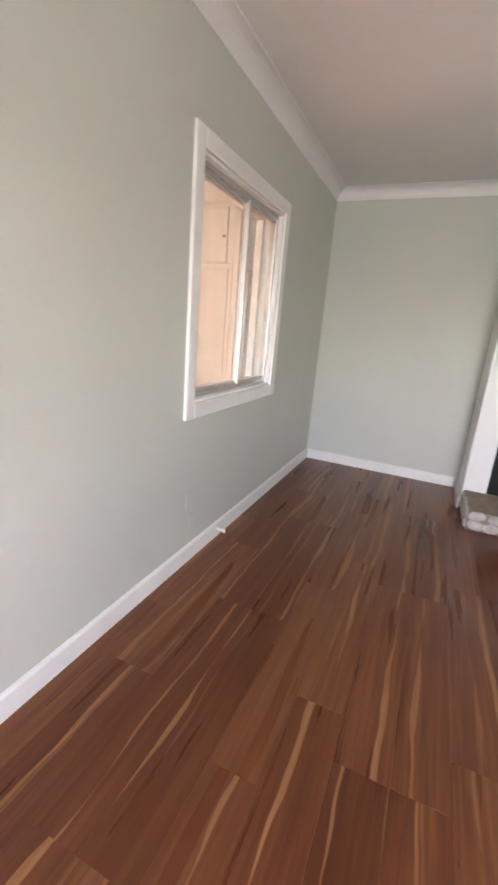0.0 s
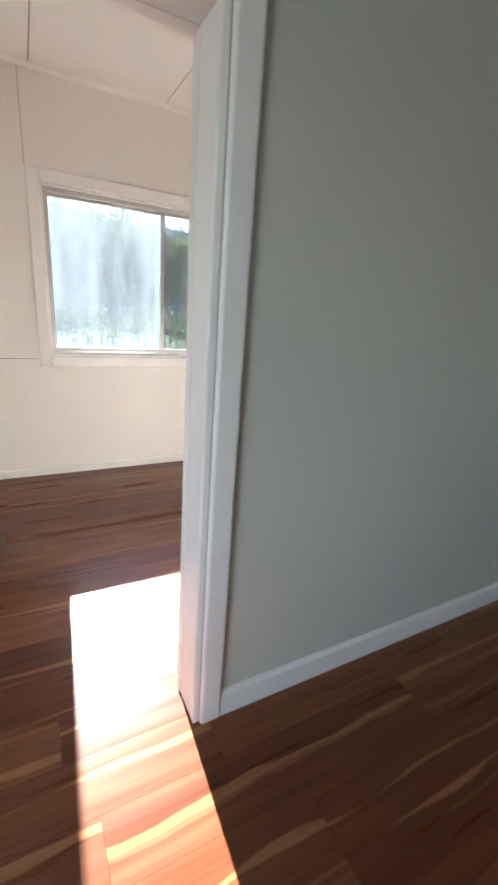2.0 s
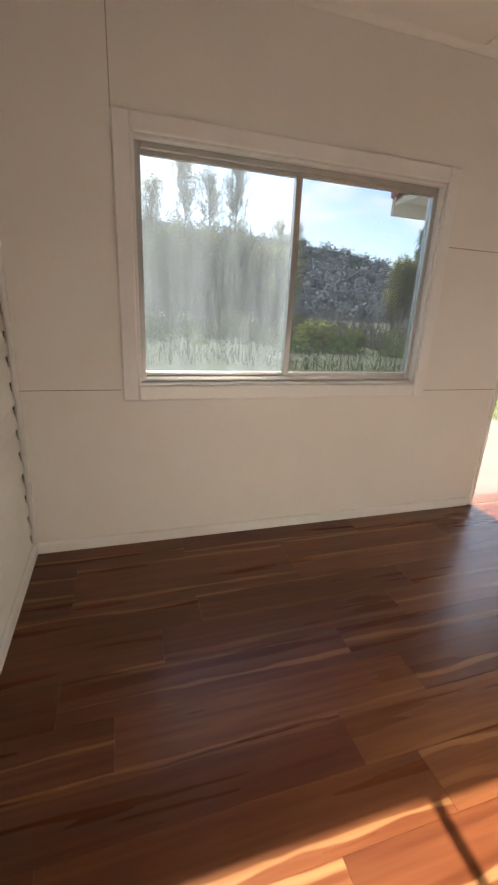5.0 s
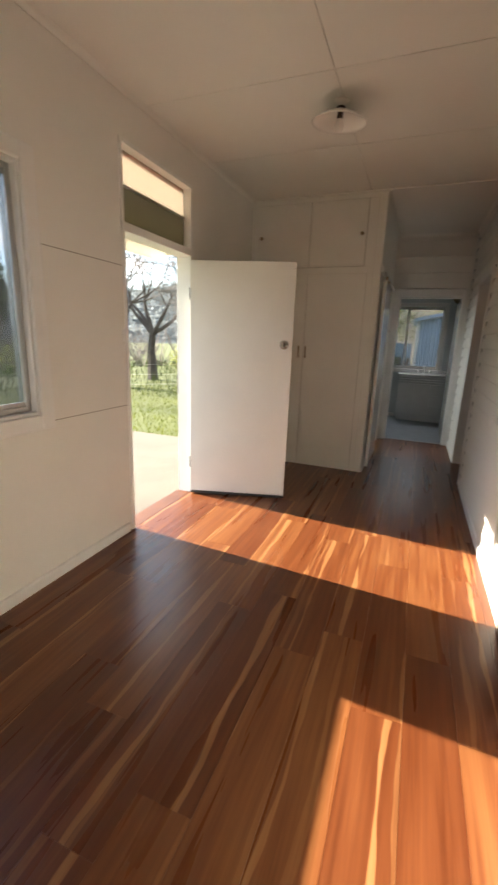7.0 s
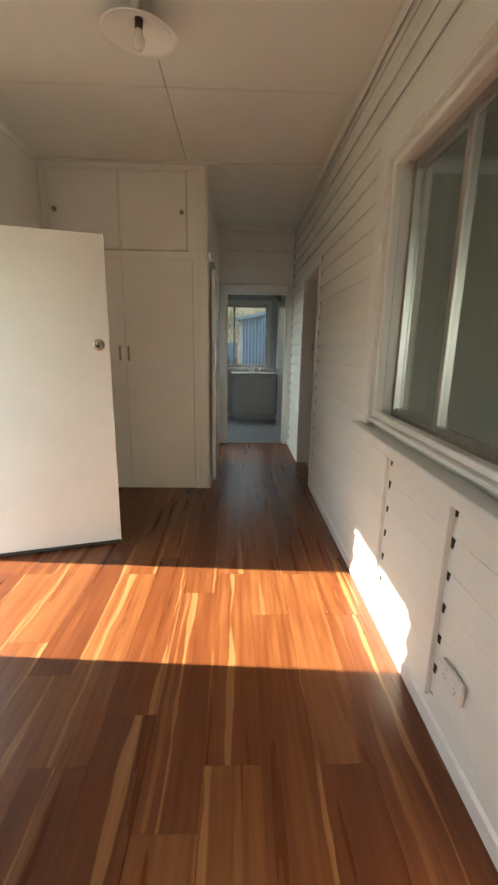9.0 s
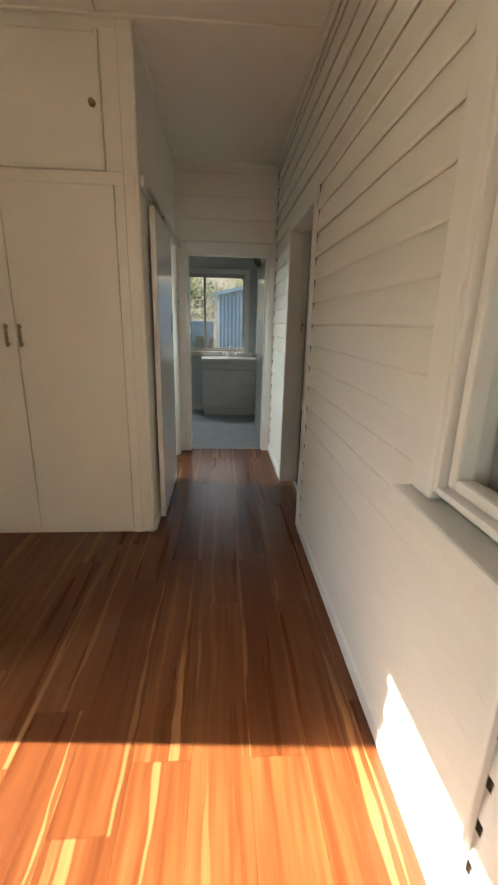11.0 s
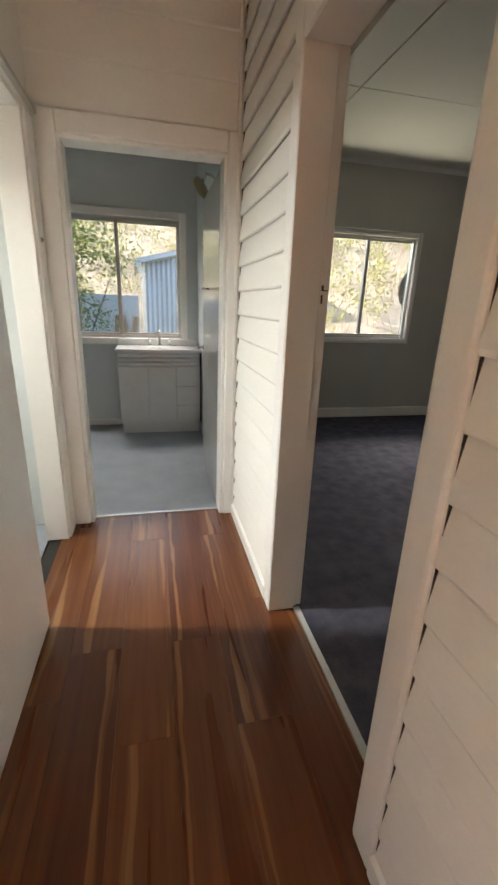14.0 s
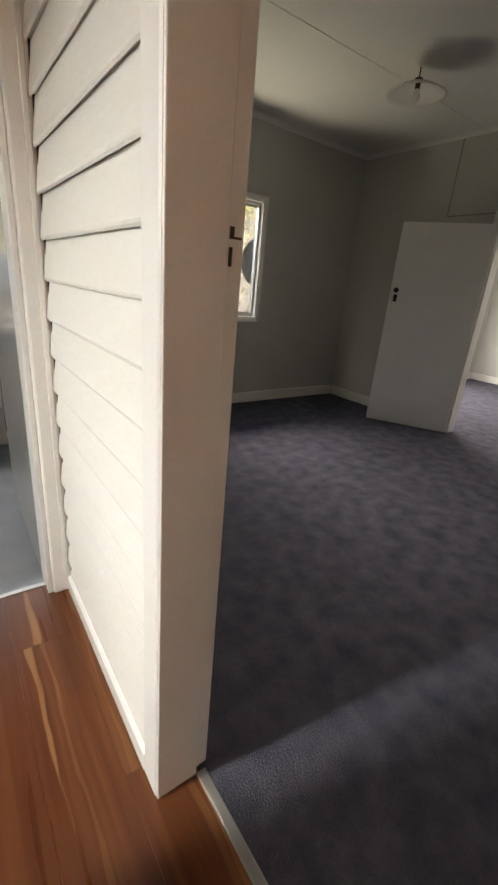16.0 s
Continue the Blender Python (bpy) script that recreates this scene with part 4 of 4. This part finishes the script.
part("basin", moved(lathe([(0.155, 0.003), (0.165, 0.006), (0.15, 0.0065), (0.10, 0.004), (0.03, 0.0035)], 28), -0.40, 8.98, 0.875), CERAMIC, top, "", True)
tap = part("tap_spout", moved(lathe([(0.022, 0), (0.022, 0.01), (0.012, 0.02), (0.011, 0.14), (0.014, 0.16), (0.005, 0.17)], 14), -0.40, 9.13, 0.875), CHROME, van, "chrome tap", True)
bm = bmesh.new()
tube(bm, (-0.40, 9.13, 1.02), (-0.40, 9.03, 1.035), 0.009, 0.008, 8)
part("spout", bm, CHROME, tap)
for x in (-0.50, -0.30):
    hd = part("tap_handle", moved(lathe([(0.02, 0), (0.02, 0.01), (0.010, 0.016), (0.010, 0.05), (0.022, 0.055), (0.018, 0.075), (0.004, 0.078)], 12), x, 9.13, 0.875), CHROME, van, "chrome tap handle", True)
# dark sheet stands in for the black shaded gap beside the vanity
part("dark_gap_sheet", box(X1 - 0.012, X1 + 0.002, Y0 - 0.004, Y1, 0.12, 0.84, 0.001), DARK, van)
sh = thing("shower_head", "round shower head on a chrome arm", "shower head")
bm = bmesh.new()
tube(bm, (0.012, 7.98, 2.20), (-0.05, 7.96, 2.22), 0.010, 0.010, 8)
tube(bm, (-0.05, 7.96, 2.22), (-0.075, 7.95, 2.16), 0.010, 0.012, 8)
part("arm", bm, CHROME, sh, "chrome arm", True)
hd = part("rose", lathe([(0.012, 0.02), (0.03, 0.012), (0.075, 0.004), (0.078, -0.012), (0.07, -0.018), (0.004, -0.019)], 24), BRASS, sh, "dull metal shower rose", True)
hd.matrix_basis = pose(-0.085, 7.945, 2.12, 35, 60, 0)

# ---- bedroom ----
pendant("shallow opal glass pendant shade on the bedroom ceiling", pose(2.645, 7.67, ZC), 0.10, 0.205)

# ---- outside ----
ground = bmesh.new()
nu, nv = 60, 60
grid = []
for i in range(nu + 1):
    row = []
    for j in range(nv + 1):
        s, t = (i / nu - 0.5) * 2, (j / nv - 0.5) * 2
        x, y = 900 * s * abs(s) ** 1.8, 900 * t * abs(t) ** 1.8
        far = max(0.0, math.hypot(x, y) - 14)
        z = -0.17 + 0.25 * noise.noise(Vector((x * 0.06, y * 0.06, 0))) * min(1, far / 20) - 0.02 * min(far, 30)
        row.append(ground.verts.new((x, y, z)))
    grid.append(row)
for i in range(nu):
    for j in range(nv):
        ground.faces.new((grid[i][j], grid[i + 1][j], grid[i + 1][j + 1], grid[i][j + 1]))
tagged(part("ground", ground, GRASS), "mown green lawn running out to paddocks", "ground", kind="structure")
tagged(part("pavement", box(-7.5, -2.51, 1.2, 5.95, -0.25, -0.115, 0.01), CONCRETE), "pale concrete apron outside the front door", "pavement", kind="structure")

hood = thing("door_hood", "small red-roofed hood with cream fascia over the front door", "awning")
part("roof", run("y", -1, XW - 0.12, 2.2, 4.35, [(0, 2.38), (0.0, 2.35), (0.52, 2.24), (0.54, 2.27)]), ROOF_RED, hood)
part("fascia", box(XW - 0.66, XW - 0.635, 2.18, 4.37, 2.13, 2.26, 0.003), FASCIA, hood)
part("soffit", run("y", -1, XW - 0.12, 2.19, 4.36, [(0, 2.344), (0.0, 2.332), (0.52, 2.222), (0.52, 2.234)]), FASCIA, hood)
for y in (2.165, 4.35):
    part("barge_cap", run("y", -1, XW - 0.12, y, y + 0.035, [(0, 2.42), (0.0, 2.36), (0.54, 2.245), (0.55, 2.30)]), ROOF_RED, hood)
for y in (2.19, 4.34):
    part("gable", run("y", -1, XW - 0.12, y, y + 0.02, [(0, 2.345), (0.0, 2.2), (0.515, 2.2), (0.515, 2.235)]), FASCIA, hood)


def leaf_mass(bm, centre, radius, count, size, rng, squash=(1, 1, 1)):
    for _ in range(count):
        d = Vector((rng.gauss(0, 1), rng.gauss(0, 1), rng.gauss(0, 1))).normalized() * radius * rng.random() ** 0.45
        c = Vector(centre) + Vector((d.x * squash[0], d.y * squash[1], d.z * squash[2]))
        a = Vector((rng.gauss(0, 1), rng.gauss(0, 1), rng.gauss(0, 1))).normalized()
        b = a.cross(Vector((rng.gauss(0, 1), rng.gauss(0, 1), rng.gauss(0, 1)))).normalized()
        s = size * rng.uniform(0.6, 1.4)
        bm.faces.new([bm.verts.new(c + a * s), bm.verts.new(c + b * s * 0.5), bm.verts.new(c - a * s), bm.verts.new(c - b * s * 0.5)])


def poplar(seed, height, width, leaf, leaf_count, label):
    rng = random.Random(seed)
    t = thing("poplar_tree", label, "tree", group="poplars along the paddock")
    bm = bmesh.new()
    tube(bm, (0, 0, -0.5), (0, 0, height * 0.95), 0.22, 0.02, 6)
    part("trunk", bm, BARK, t)
    bm, lf = bmesh.new(), bmesh.new()
    for k in range(150):
        h = height * rng.uniform(0.06, 0.93)
        az, ln = rng.uniform(0, 6.283), height * rng.uniform(0.08, 0.2) * (1 - 0.55 * h / height)
        out = width * (0.25 + 0.75 * math.sin(math.pi * min(1, 0.18 + 0.8 * h / height))) * rng.uniform(0.35, 1.0)
        a = Vector((0, 0, h))
        b = a + Vector((math.cos(az) * out, math.sin(az) * out, ln))
        tube(bm, a, b, 0.05, 0.02, 3)
        for _ in range(5):
            p = a.lerp(b, rng.uniform(0.3, 1.0))
            q = p + Vector((rng.uniform(-0.35, 0.35), rng.uniform(-0.35, 0.35), rng.uniform(0.5, 1.6)))
            tube(bm, p, q, 0.022, 0.010, 3)
            if leaf_count:
                leaf_mass(lf, q, 0.45, leaf_count, 0.11, rng)
    part("branchwork", bm, POPLAR, t)
    part("crown", lf, leaf, t)
    return t


def place(az, dist, z=-0.6):
    a = radians(az)
    return -0.2 - math.cos(a) * dist, 0.2 + math.sin(a) * dist, z


bare = poplar(1, 17.5, 2.8, LEAFY, 5, "tall bare poplar just coming into leaf")
bare.matrix_basis = pose(*place(8.6, 55))
for az, dist, k in ((11.6, 58, 0.97), (14.9, 55, 1.0), (4.6, 52, 0.82), (-3, 54, 0.9), (-10, 52, 0.95), (20.5, 75, 0.86), (22.5, 80, 0.9)):
    copy_thing(bare, pose(*place(az, dist), 0, 0, az * 37) @ Matrix.Diagonal((1, 1, k, 1)))
low = poplar(2, 8.2, 2.3, LEAFY, 6, "pale green young poplar in fresh leaf")
low.matrix_basis = pose(*place(10, 46))
for az, dist in ((6.5, 44), (13, 45), (16, 47), (2, 45), (-3, 46), (18.5, 50), (20.5, 54), (35.6, 62), (36.4, 60)):
    copy_thing(low, pose(*place(az, dist), 0, 0, az * 53))
dark = poplar(3, 11.5, 1.7, LEAFD, 14, "dark green dense pencil poplar")
dark.matrix_basis = pose(*place(37.9, 62))

# scrub along the paddock, wild tall grass, lawn
scrub = bmesh.new()
rng = random.Random(11)
for _ in range(330):
    az, dist = rng.uniform(-25, 75), rng.uniform(20, 50)
    x, y, z = place(az, dist)
    r = rng.uniform(0.5, 1.5)
    for _ in range(14):
        a = Vector((x, y, z - 0.2))
        tube(scrub, a, a + Vector((rng.uniform(-r, r), rng.uniform(-r, r), rng.uniform(1.0, 2.6) * r)), 0.03, 0.008, 3)
tagged(part("scrub", scrub, STRAW), "grey leafless scrub along the paddock edge", "scrub", kind="stuff")
bush_bm = bmesh.new()
for az, dist, r, h in ((25.8, 20, 0.9, 0.7), (27, 24, 1.0, 0.5), (31, 26, 0.9, 0.2), (23, 30, 1.2, 0.6), (40, 24, 1.1, 0.3), (47, 22, 0.9, 0.2), (60, 24, 1.2, 0.5), (3, 38, 2.4, 0.9), (8, 35, 2.2, 0.7), (-1, 33, 2.2, 0.6), (5.5, 31, 1.6, 0.3), (14.5, 30, 1.7, 0.4), (12.3, 40, 2.0, 0.6), (17, 37, 1.7, 0.4), (-4, 36, 1.8, 0.5), (20, 33, 1.3, 0.3)):
    x, y, z = place(az, dist, -0.3)
    leaf_mass(bush_bm, (x, y, z + h), r, 1500, 0.07, rng, (1, 1, 0.8))
dark_bm = bmesh.new()
for k in range(84):
    az, dist, r = rng.uniform(-8, 48), rng.uniform(17, 40), rng.uniform(0.45, 1.15)
    x, y, z = place(az, dist, -0.45 - 0.012 * dist)
    leaf_mass(bush_bm if k % 3 == 0 else dark_bm, (x, y, z + r * 0.55), r, 480, 0.075, rng, (1.2, 1.2, 0.75))
tagged(part("low_bushes", dark_bm, LEAFD), "low dark green bushes beyond the fence", "bush", kind="stuff")
tagged(part("bushes", bush_bm, LEAFY), "yellow-green bushes beyond the fence", "bush", kind="stuff")
tall = bmesh.new()
for _ in range(9000):
    az, dist = rng.uniform(-20, 75), rng.uniform(11.5, 34)
    x, y, z = place(az, dist, -0.25 - 0.012 * dist)
    h, w, t = rng.uniform(0.3, 0.75), rng.uniform(0.012, 0.03), rng.uniform(0, 3.14)
    d, b = Vector((math.cos(t), math.sin(t), 0)), Vector((rng.uniform(-0.2, 0.2), rng.uniform(-0.2, 0.2), h))
    p = Vector((x, y, z))
    tall.faces.new([tall.verts.new(p - d * w), tall.verts.new(p + d * w), tall.verts.new(p + b)])
tagged(part("tall_grass", tall, TALL), "long unmown paddock grass", "grass", kind="stuff")
lawn = bmesh.new()
for _ in range(16000):
    az, dist = rng.uniform(20, 75), 6 + 8 * rng.random()
    x, y, z = place(az, dist, -0.175)
    if -7.5 < x < -2.5 and 1.2 < y < 5.95:
        continue
    h, t = rng.uniform(0.03, 0.08), rng.uniform(0, 3.14)
    d = Vector((math.cos(t), math.sin(t), 0)) * 0.008
    p = Vector((x, y, z))
    lawn.faces.new([lawn.verts.new(p - d), lawn.verts.new(p + d), lawn.verts.new(p + Vector((rng.uniform(-0.03, 0.03), rng.uniform(-0.03, 0.03), h)))])
tagged(part("lawn_grass", lawn, BLADE), "short green lawn grass", "grass", kind="stuff")

fence = thing("paddock_fence", "wire fence on grey steel posts", "fence")
pts = [Vector(place(az, 11.8 / max(0.45, math.cos(radians(az - 40))), -0.35)) for az in range(-5, 72, 7)]
for p in pts:
    bm = bmesh.new()
    tube(bm, p, p + Vector((0, 0, 1.05)), 0.022, 0.02, 6)
    part("post", bm, TIMBER, fence)
for h in (0.45, 0.72, 0.98):
    bm = bmesh.new()
    for a, b in zip(pts, pts[1:]):
        tube(bm, a + Vector((0, 0, h)), b + Vector((0, 0, h)), 0.002, 0.002, 3)
    part("wire", bm, ALU, fence)

# bare tree by the lawn
rng = random.Random(21)
tree = thing("bare_tree", "dark spreading leafless tree at the lawn's edge", "tree", at=pose(*place(63.0, 11.5, -0.25)))
trunk, limbs, twigs = bmesh.new(), bmesh.new(), bmesh.new()


def grow(p, d, length, r, depth):
    bm = trunk if depth == 0 else limbs if depth < 3 else twigs
    q = p
    for _ in range(3):
        d = (d + Vector((rng.uniform(-0.22, 0.22), rng.uniform(-0.22, 0.22), rng.uniform(-0.10, 0.16)))).normalized()
        n = q + d * length / 3
        tube(bm, q, n, r, r * 0.86, 6 if depth < 2 else 3)
        q, r = n, r * 0.86
    if depth < 6:
        for _ in range(5 if depth < 1 else 4 if depth < 4 else 3):
            a, e = rng.uniform(0, 6.283), rng.uniform(0.5, 1.1)
            side = d.orthogonal().normalized()
            side.rotate(Matrix.Rotation(a, 3, d))
            grow(q, (d * math.cos(e) + side * math.sin(e)).normalized(), length * rng.uniform(0.6, 0.85), r * 0.68, depth + 1)


grow(Vector((0, 0, 0)), Vector((0.1, -0.1, 1)), 1.75, 0.20, 0)
part("trunk", trunk, BARK, tree)
part("branchwork", limbs, BARK, tree)
part("crown", twigs, TWIG, tree)
for az, dist, turn in ((50.5, 14, 140), (55.0, 16.5, 40), (65.5, 15.5, 250), (69.0, 13.5, 95)):
    copy_thing(tree, pose(*place(az, dist, -0.3), 0, 0, turn))

# hills
hill = bmesh.new()
rng = random.Random(31)
AZ = list(range(-40, 151, 2))
rows = []


def crest(az):
    k = [(-40, 9.0), (0, 9.8), (17, 8.6), (28, 7.1), (35, 5.3), (45, 4.6), (58, 6.0), (75, 8.0), (150, 9)]
    for (a, h), (b, g) in zip(k, k[1:]):
        if a <= az <= b:
            return h + (g - h) * (az - a) / (b - a)
    return 8


for i, az in enumerate(AZ):
    row = []
    for j in range(13):
        f = j / 12
        dist = 110 + 190 * f
        z = -1.5 + (math.tan(radians(crest(az))) * 300 + 3) * f ** 1.3 + 3.0 * noise.noise(Vector((az * 0.12, f * 4, 0))) * f
        row.append(hill.verts.new(place(az, dist, z)))
    rows.append(row)
for a, b in zip(rows, rows[1:]):
    for j in range(12):
        hill.faces.new((a[j], b[j], b[j + 1], a[j + 1]))
tagged(part("hill", hill, HAZED_HILL, smooth=True), "wooded hillside, pale with haze put into its colour", "hill", kind="structure")
wv, wf2 = [], []
for _ in range(2300):
    az, f = rng.uniform(-12, 72), rng.random() ** 0.8
    dist = 115 + 183 * f
    z = -1.5 + (math.tan(radians(crest(az))) * 300 + 3) * f ** 1.3
    r = rng.uniform(1.2, 2.6)
    c = Vector(place(az, dist, z + r * 0.7))
    for _ in range(34):
        d = Vector((rng.gauss(0, 0.5), rng.gauss(0, 0.5), rng.gauss(0, 0.62))) * r
        a = Vector((rng.gauss(0, 1), rng.gauss(0, 1), rng.gauss(0, 1))).normalized() * r * 0.34
        b = Vector((rng.gauss(0, 1), rng.gauss(0, 1), rng.gauss(0, 1))).normalized() * r * 0.26
        n0 = len(wv)
        wv.extend((c + d + a, c + d + b, c + d - a, c + d - b))
        wf2.append((n0, n0 + 1, n0 + 2, n0 + 3))
woods_me = bpy.data.meshes.new("woods")
woods_me.from_pydata(wv, [], wf2)
woods_me.materials.append(HAZED_HILL)
tagged(new("woods", woods_me), "dense grey-green eucalypt wood on the hill, haze put into its colour", "woods", kind="stuff")

# behind the house: shed, fence, hedge, bank
shed = thing("garden_shed", "pale blue corrugated steel shed with a low gable", "shed")
sx0, sx1, sy = -0.62, 2.4, 14.0
bm = bmesh.new()
n = 60
prev = None
for k in range(n + 1):
    x = sx0 + (sx1 - sx0) * k / n
    y = sy + (0.012 if k % 2 else -0.012)
    zt = 2.05 + 0.35 * (1 - abs((x - (sx0 + sx1) / 2) / ((sx1 - sx0) / 2)))
    cur = (bm.verts.new((x, y, -0.4)), bm.verts.new((x, y, zt)))
    if prev:
        bm.faces.new((prev[0], cur[0], cur[1], prev[1]))
    prev = cur
part("front_wall", bm, BLUE, shed)
part("side_wall", box(sx0, sx0 + 0.03, sy, sy + 3, -0.4, 2.05), BLUE, shed)
part("side_wall", box(sx1 - 0.03, sx1, sy, sy + 3, -0.4, 2.05), BLUE, shed)
for side in (0, 1):
    xm = (sx0 + sx1) / 2
    a, b = (sx0 - 0.15, xm) if side == 0 else (xm, sx1 + 0.15)
    za, zb = (2.03, 2.43) if side == 0 else (2.43, 2.03)
    bm = bmesh.new()
    vs = [bm.verts.new(p) for p in ((a, sy - 0.2, za), (b, sy - 0.2, zb), (b, sy + 3.1, zb), (a, sy + 3.1, za))]
    f = bm.faces.new(vs)
    top = bmesh.ops.extrude_face_region(bm, geom=[f])["geom"]
    bmesh.ops.translate(bm, verts=[v for v in top if isinstance(v, bmesh.types.BMVert)], vec=(0, 0, 0.09))
    bmesh.ops.recalc_face_normals(bm, faces=bm.faces)
    part("roof", bm, BLUE, shed)
part("corner_flashing", box(sx0 - 0.03, sx0 + 0.05, sy - 0.03, sy + 0.05, -0.4, 2.05, 0.004), LAMINATE, shed)
back = thing("back_fence", "blue-grey steel fence panels", "fence")
for k in range(5):
    part("panel", box(-6.2 + k * 1.1, -5.12 + k * 1.1, 13.6, 13.63, -0.3, 1.42, 0.004), BLUE, back)
for k, (x, lean) in enumerate(((-1.05, 12), (-0.85, -8), (-1.25, 5))):
    plank = tagged(part("timber_plank", box(-0.05, 0.05, -0.012, 0.012, 0, 1.35, 0.003), TIMBER), "weathered timber plank leaning on the fence", "plank", group="leaning planks")
    plank.matrix_basis = pose(x, 13.5, -0.3, -4, lean, 0)
rng = random.Random(41)
hedge = thing("garden_shrub", "large green leafy shrub outside the bathroom window", "shrub")
bm, lf = bmesh.new(), bmesh.new()
for _ in range(46):
    a = Vector((-2.3 + rng.uniform(-0.4, 0.4), 11.8 + rng.uniform(-0.3, 0.3), -0.3))
    b = a + Vector((rng.uniform(-0.9, 0.9), rng.uniform(-0.6, 0.6), rng.uniform(1.2, 3.2)))
    tube(bm, a, b, 0.025, 0.008, 4)
    leaf_mass(lf, b, 0.5, 380, 0.032, rng)
    leaf_mass(lf, a.lerp(b, 0.6), 0.4, 140, 0.032, rng)
part("stems", bm, BARK, hedge)
part("leaves", lf, LEAFD, hedge)
bank = bmesh.new()
grid = []
for i in range(31):
    row = []
    for j in range(13):
        x, f = -5 + 0.65 * i, j / 12
        row.append(bank.verts.new((x, 12.6 + (0.0 if x > 2.6 else min(4.8, 1.2 * (2.6 - x) + 2.5)) + f * 9, -0.3 + 6.2 * f ** 0.8 + 0.5 * noise.noise(Vector((x * 0.4, f * 3, 2))))))
    grid.append(row)
for a, b in zip(grid, grid[1:]):
    for j in range(12):
        bank.faces.new((a[j], b[j], b[j + 1], a[j + 1]))
tagged(part("bank", bank, EARTH, smooth=True), "overgrown earth bank behind the house", "bank", kind="structure")
stems, leaves = bmesh.new(), bmesh.new()
for _ in range(2600):
    x, f = rng.uniform(-4.8, 14), rng.random()
    y = 12.6 + (0.0 if x > 2.6 else min(4.8, 1.2 * (2.6 - x) + 2.5)) + f * 9
    p = Vector((x, y, -0.35 + 6.2 * f ** 0.8))
    q = p + Vector((rng.uniform(-0.5, 0.5), rng.uniform(-0.5, 0.2), rng.uniform(0.3, 1.3)))
    tube(stems, p, q, 0.012, 0.004, 3)
    if rng.random() < 0.45:
        leaf_mass(leaves, q, 0.38, 36, 0.038, rng)
tagged(part("bank_stems", stems, STRAW), "dry tangled stems over the bank", "undergrowth", kind="stuff")
tagged(part("bank_leaves", leaves, LEAFY), "yellow-green leaves over the bank", "undergrowth", kind="stuff")
dish = thing("round_dish", "dark round dish on a pole outside the bedroom window", "dish")
part("pole", moved(lathe([(0.02, -0.3), (0.02, 1.6)], 10), 3.33, 10.33, 0), DARK, dish)
part("bowl", moved(lathe([(0.0, 0.04), (0.18, 0.02), (0.30, -0.03), (0.31, -0.02), (0.18, 0.035), (0.0, 0.055)], 24, "y"), 3.33, 10.30, 1.62), DARK, dish, "dark round bowl", True)

# ---- floor planks ----
plank_meshes = {}
rng = random.Random(3)


def plank_at(x, w, y0, y1):
    key = (round(w, 3), round(y1 - y0, 3))
    if key not in plank_meshes:
        l = y1 - y0
        bm = bmesh.new()
        g = 0.00015
        lowv = [bm.verts.new((sx * (w / 2 - g), sy * (l / 2 - g), -0.012)) for sx, sy in ((-1, -1), (1, -1), (1, 1), (-1, 1))]
        mid = [bm.verts.new((sx * (w / 2 - g), sy * (l / 2 - g), -0.0007)) for sx, sy in ((-1, -1), (1, -1), (1, 1), (-1, 1))]
        up = [bm.verts.new((sx * (w / 2 - g - 0.0004), sy * (l / 2 - g - 0.0004), 0.0)) for sx, sy in ((-1, -1), (1, -1), (1, 1), (-1, 1))]
        for a, b in ((lowv, mid), (mid, up)):
            for k in range(4):
                bm.faces.new((a[k], a[(k + 1) % 4], b[(k + 1) % 4], b[k]))
        bm.faces.new(up)
        me = bpy.data.meshes.new("plank")
        bm.to_mesh(me)
        bm.free()
        me.materials.append(PLANK)
        plank_meshes[key] = me
    ob = new("plank", plank_meshes[key])
    ob.location = (x, (y0 + y1) / 2, 0)
    ob.parent = floor


WIDE, LONG = 0.195, 1.2
x = XW
while x < 4.2:
    xc = x + WIDE / 2
    if xc < 0.13:
        lo, hi = -0.49, (YN + 0.06 if xc > -1.12 else YC + 0.03)
    else:
        lo, hi = -2.6, 4.865
    y = lo - rng.choice((0.0, 0.2, 0.4, 0.6, 0.8, 1.0))
    while y < hi:
        a, b = max(y, lo), min(y + LONG, hi)
        if b - a > 0.05:
            plank_at(xc, WIDE, a, b)
        y += LONG
    x += WIDE
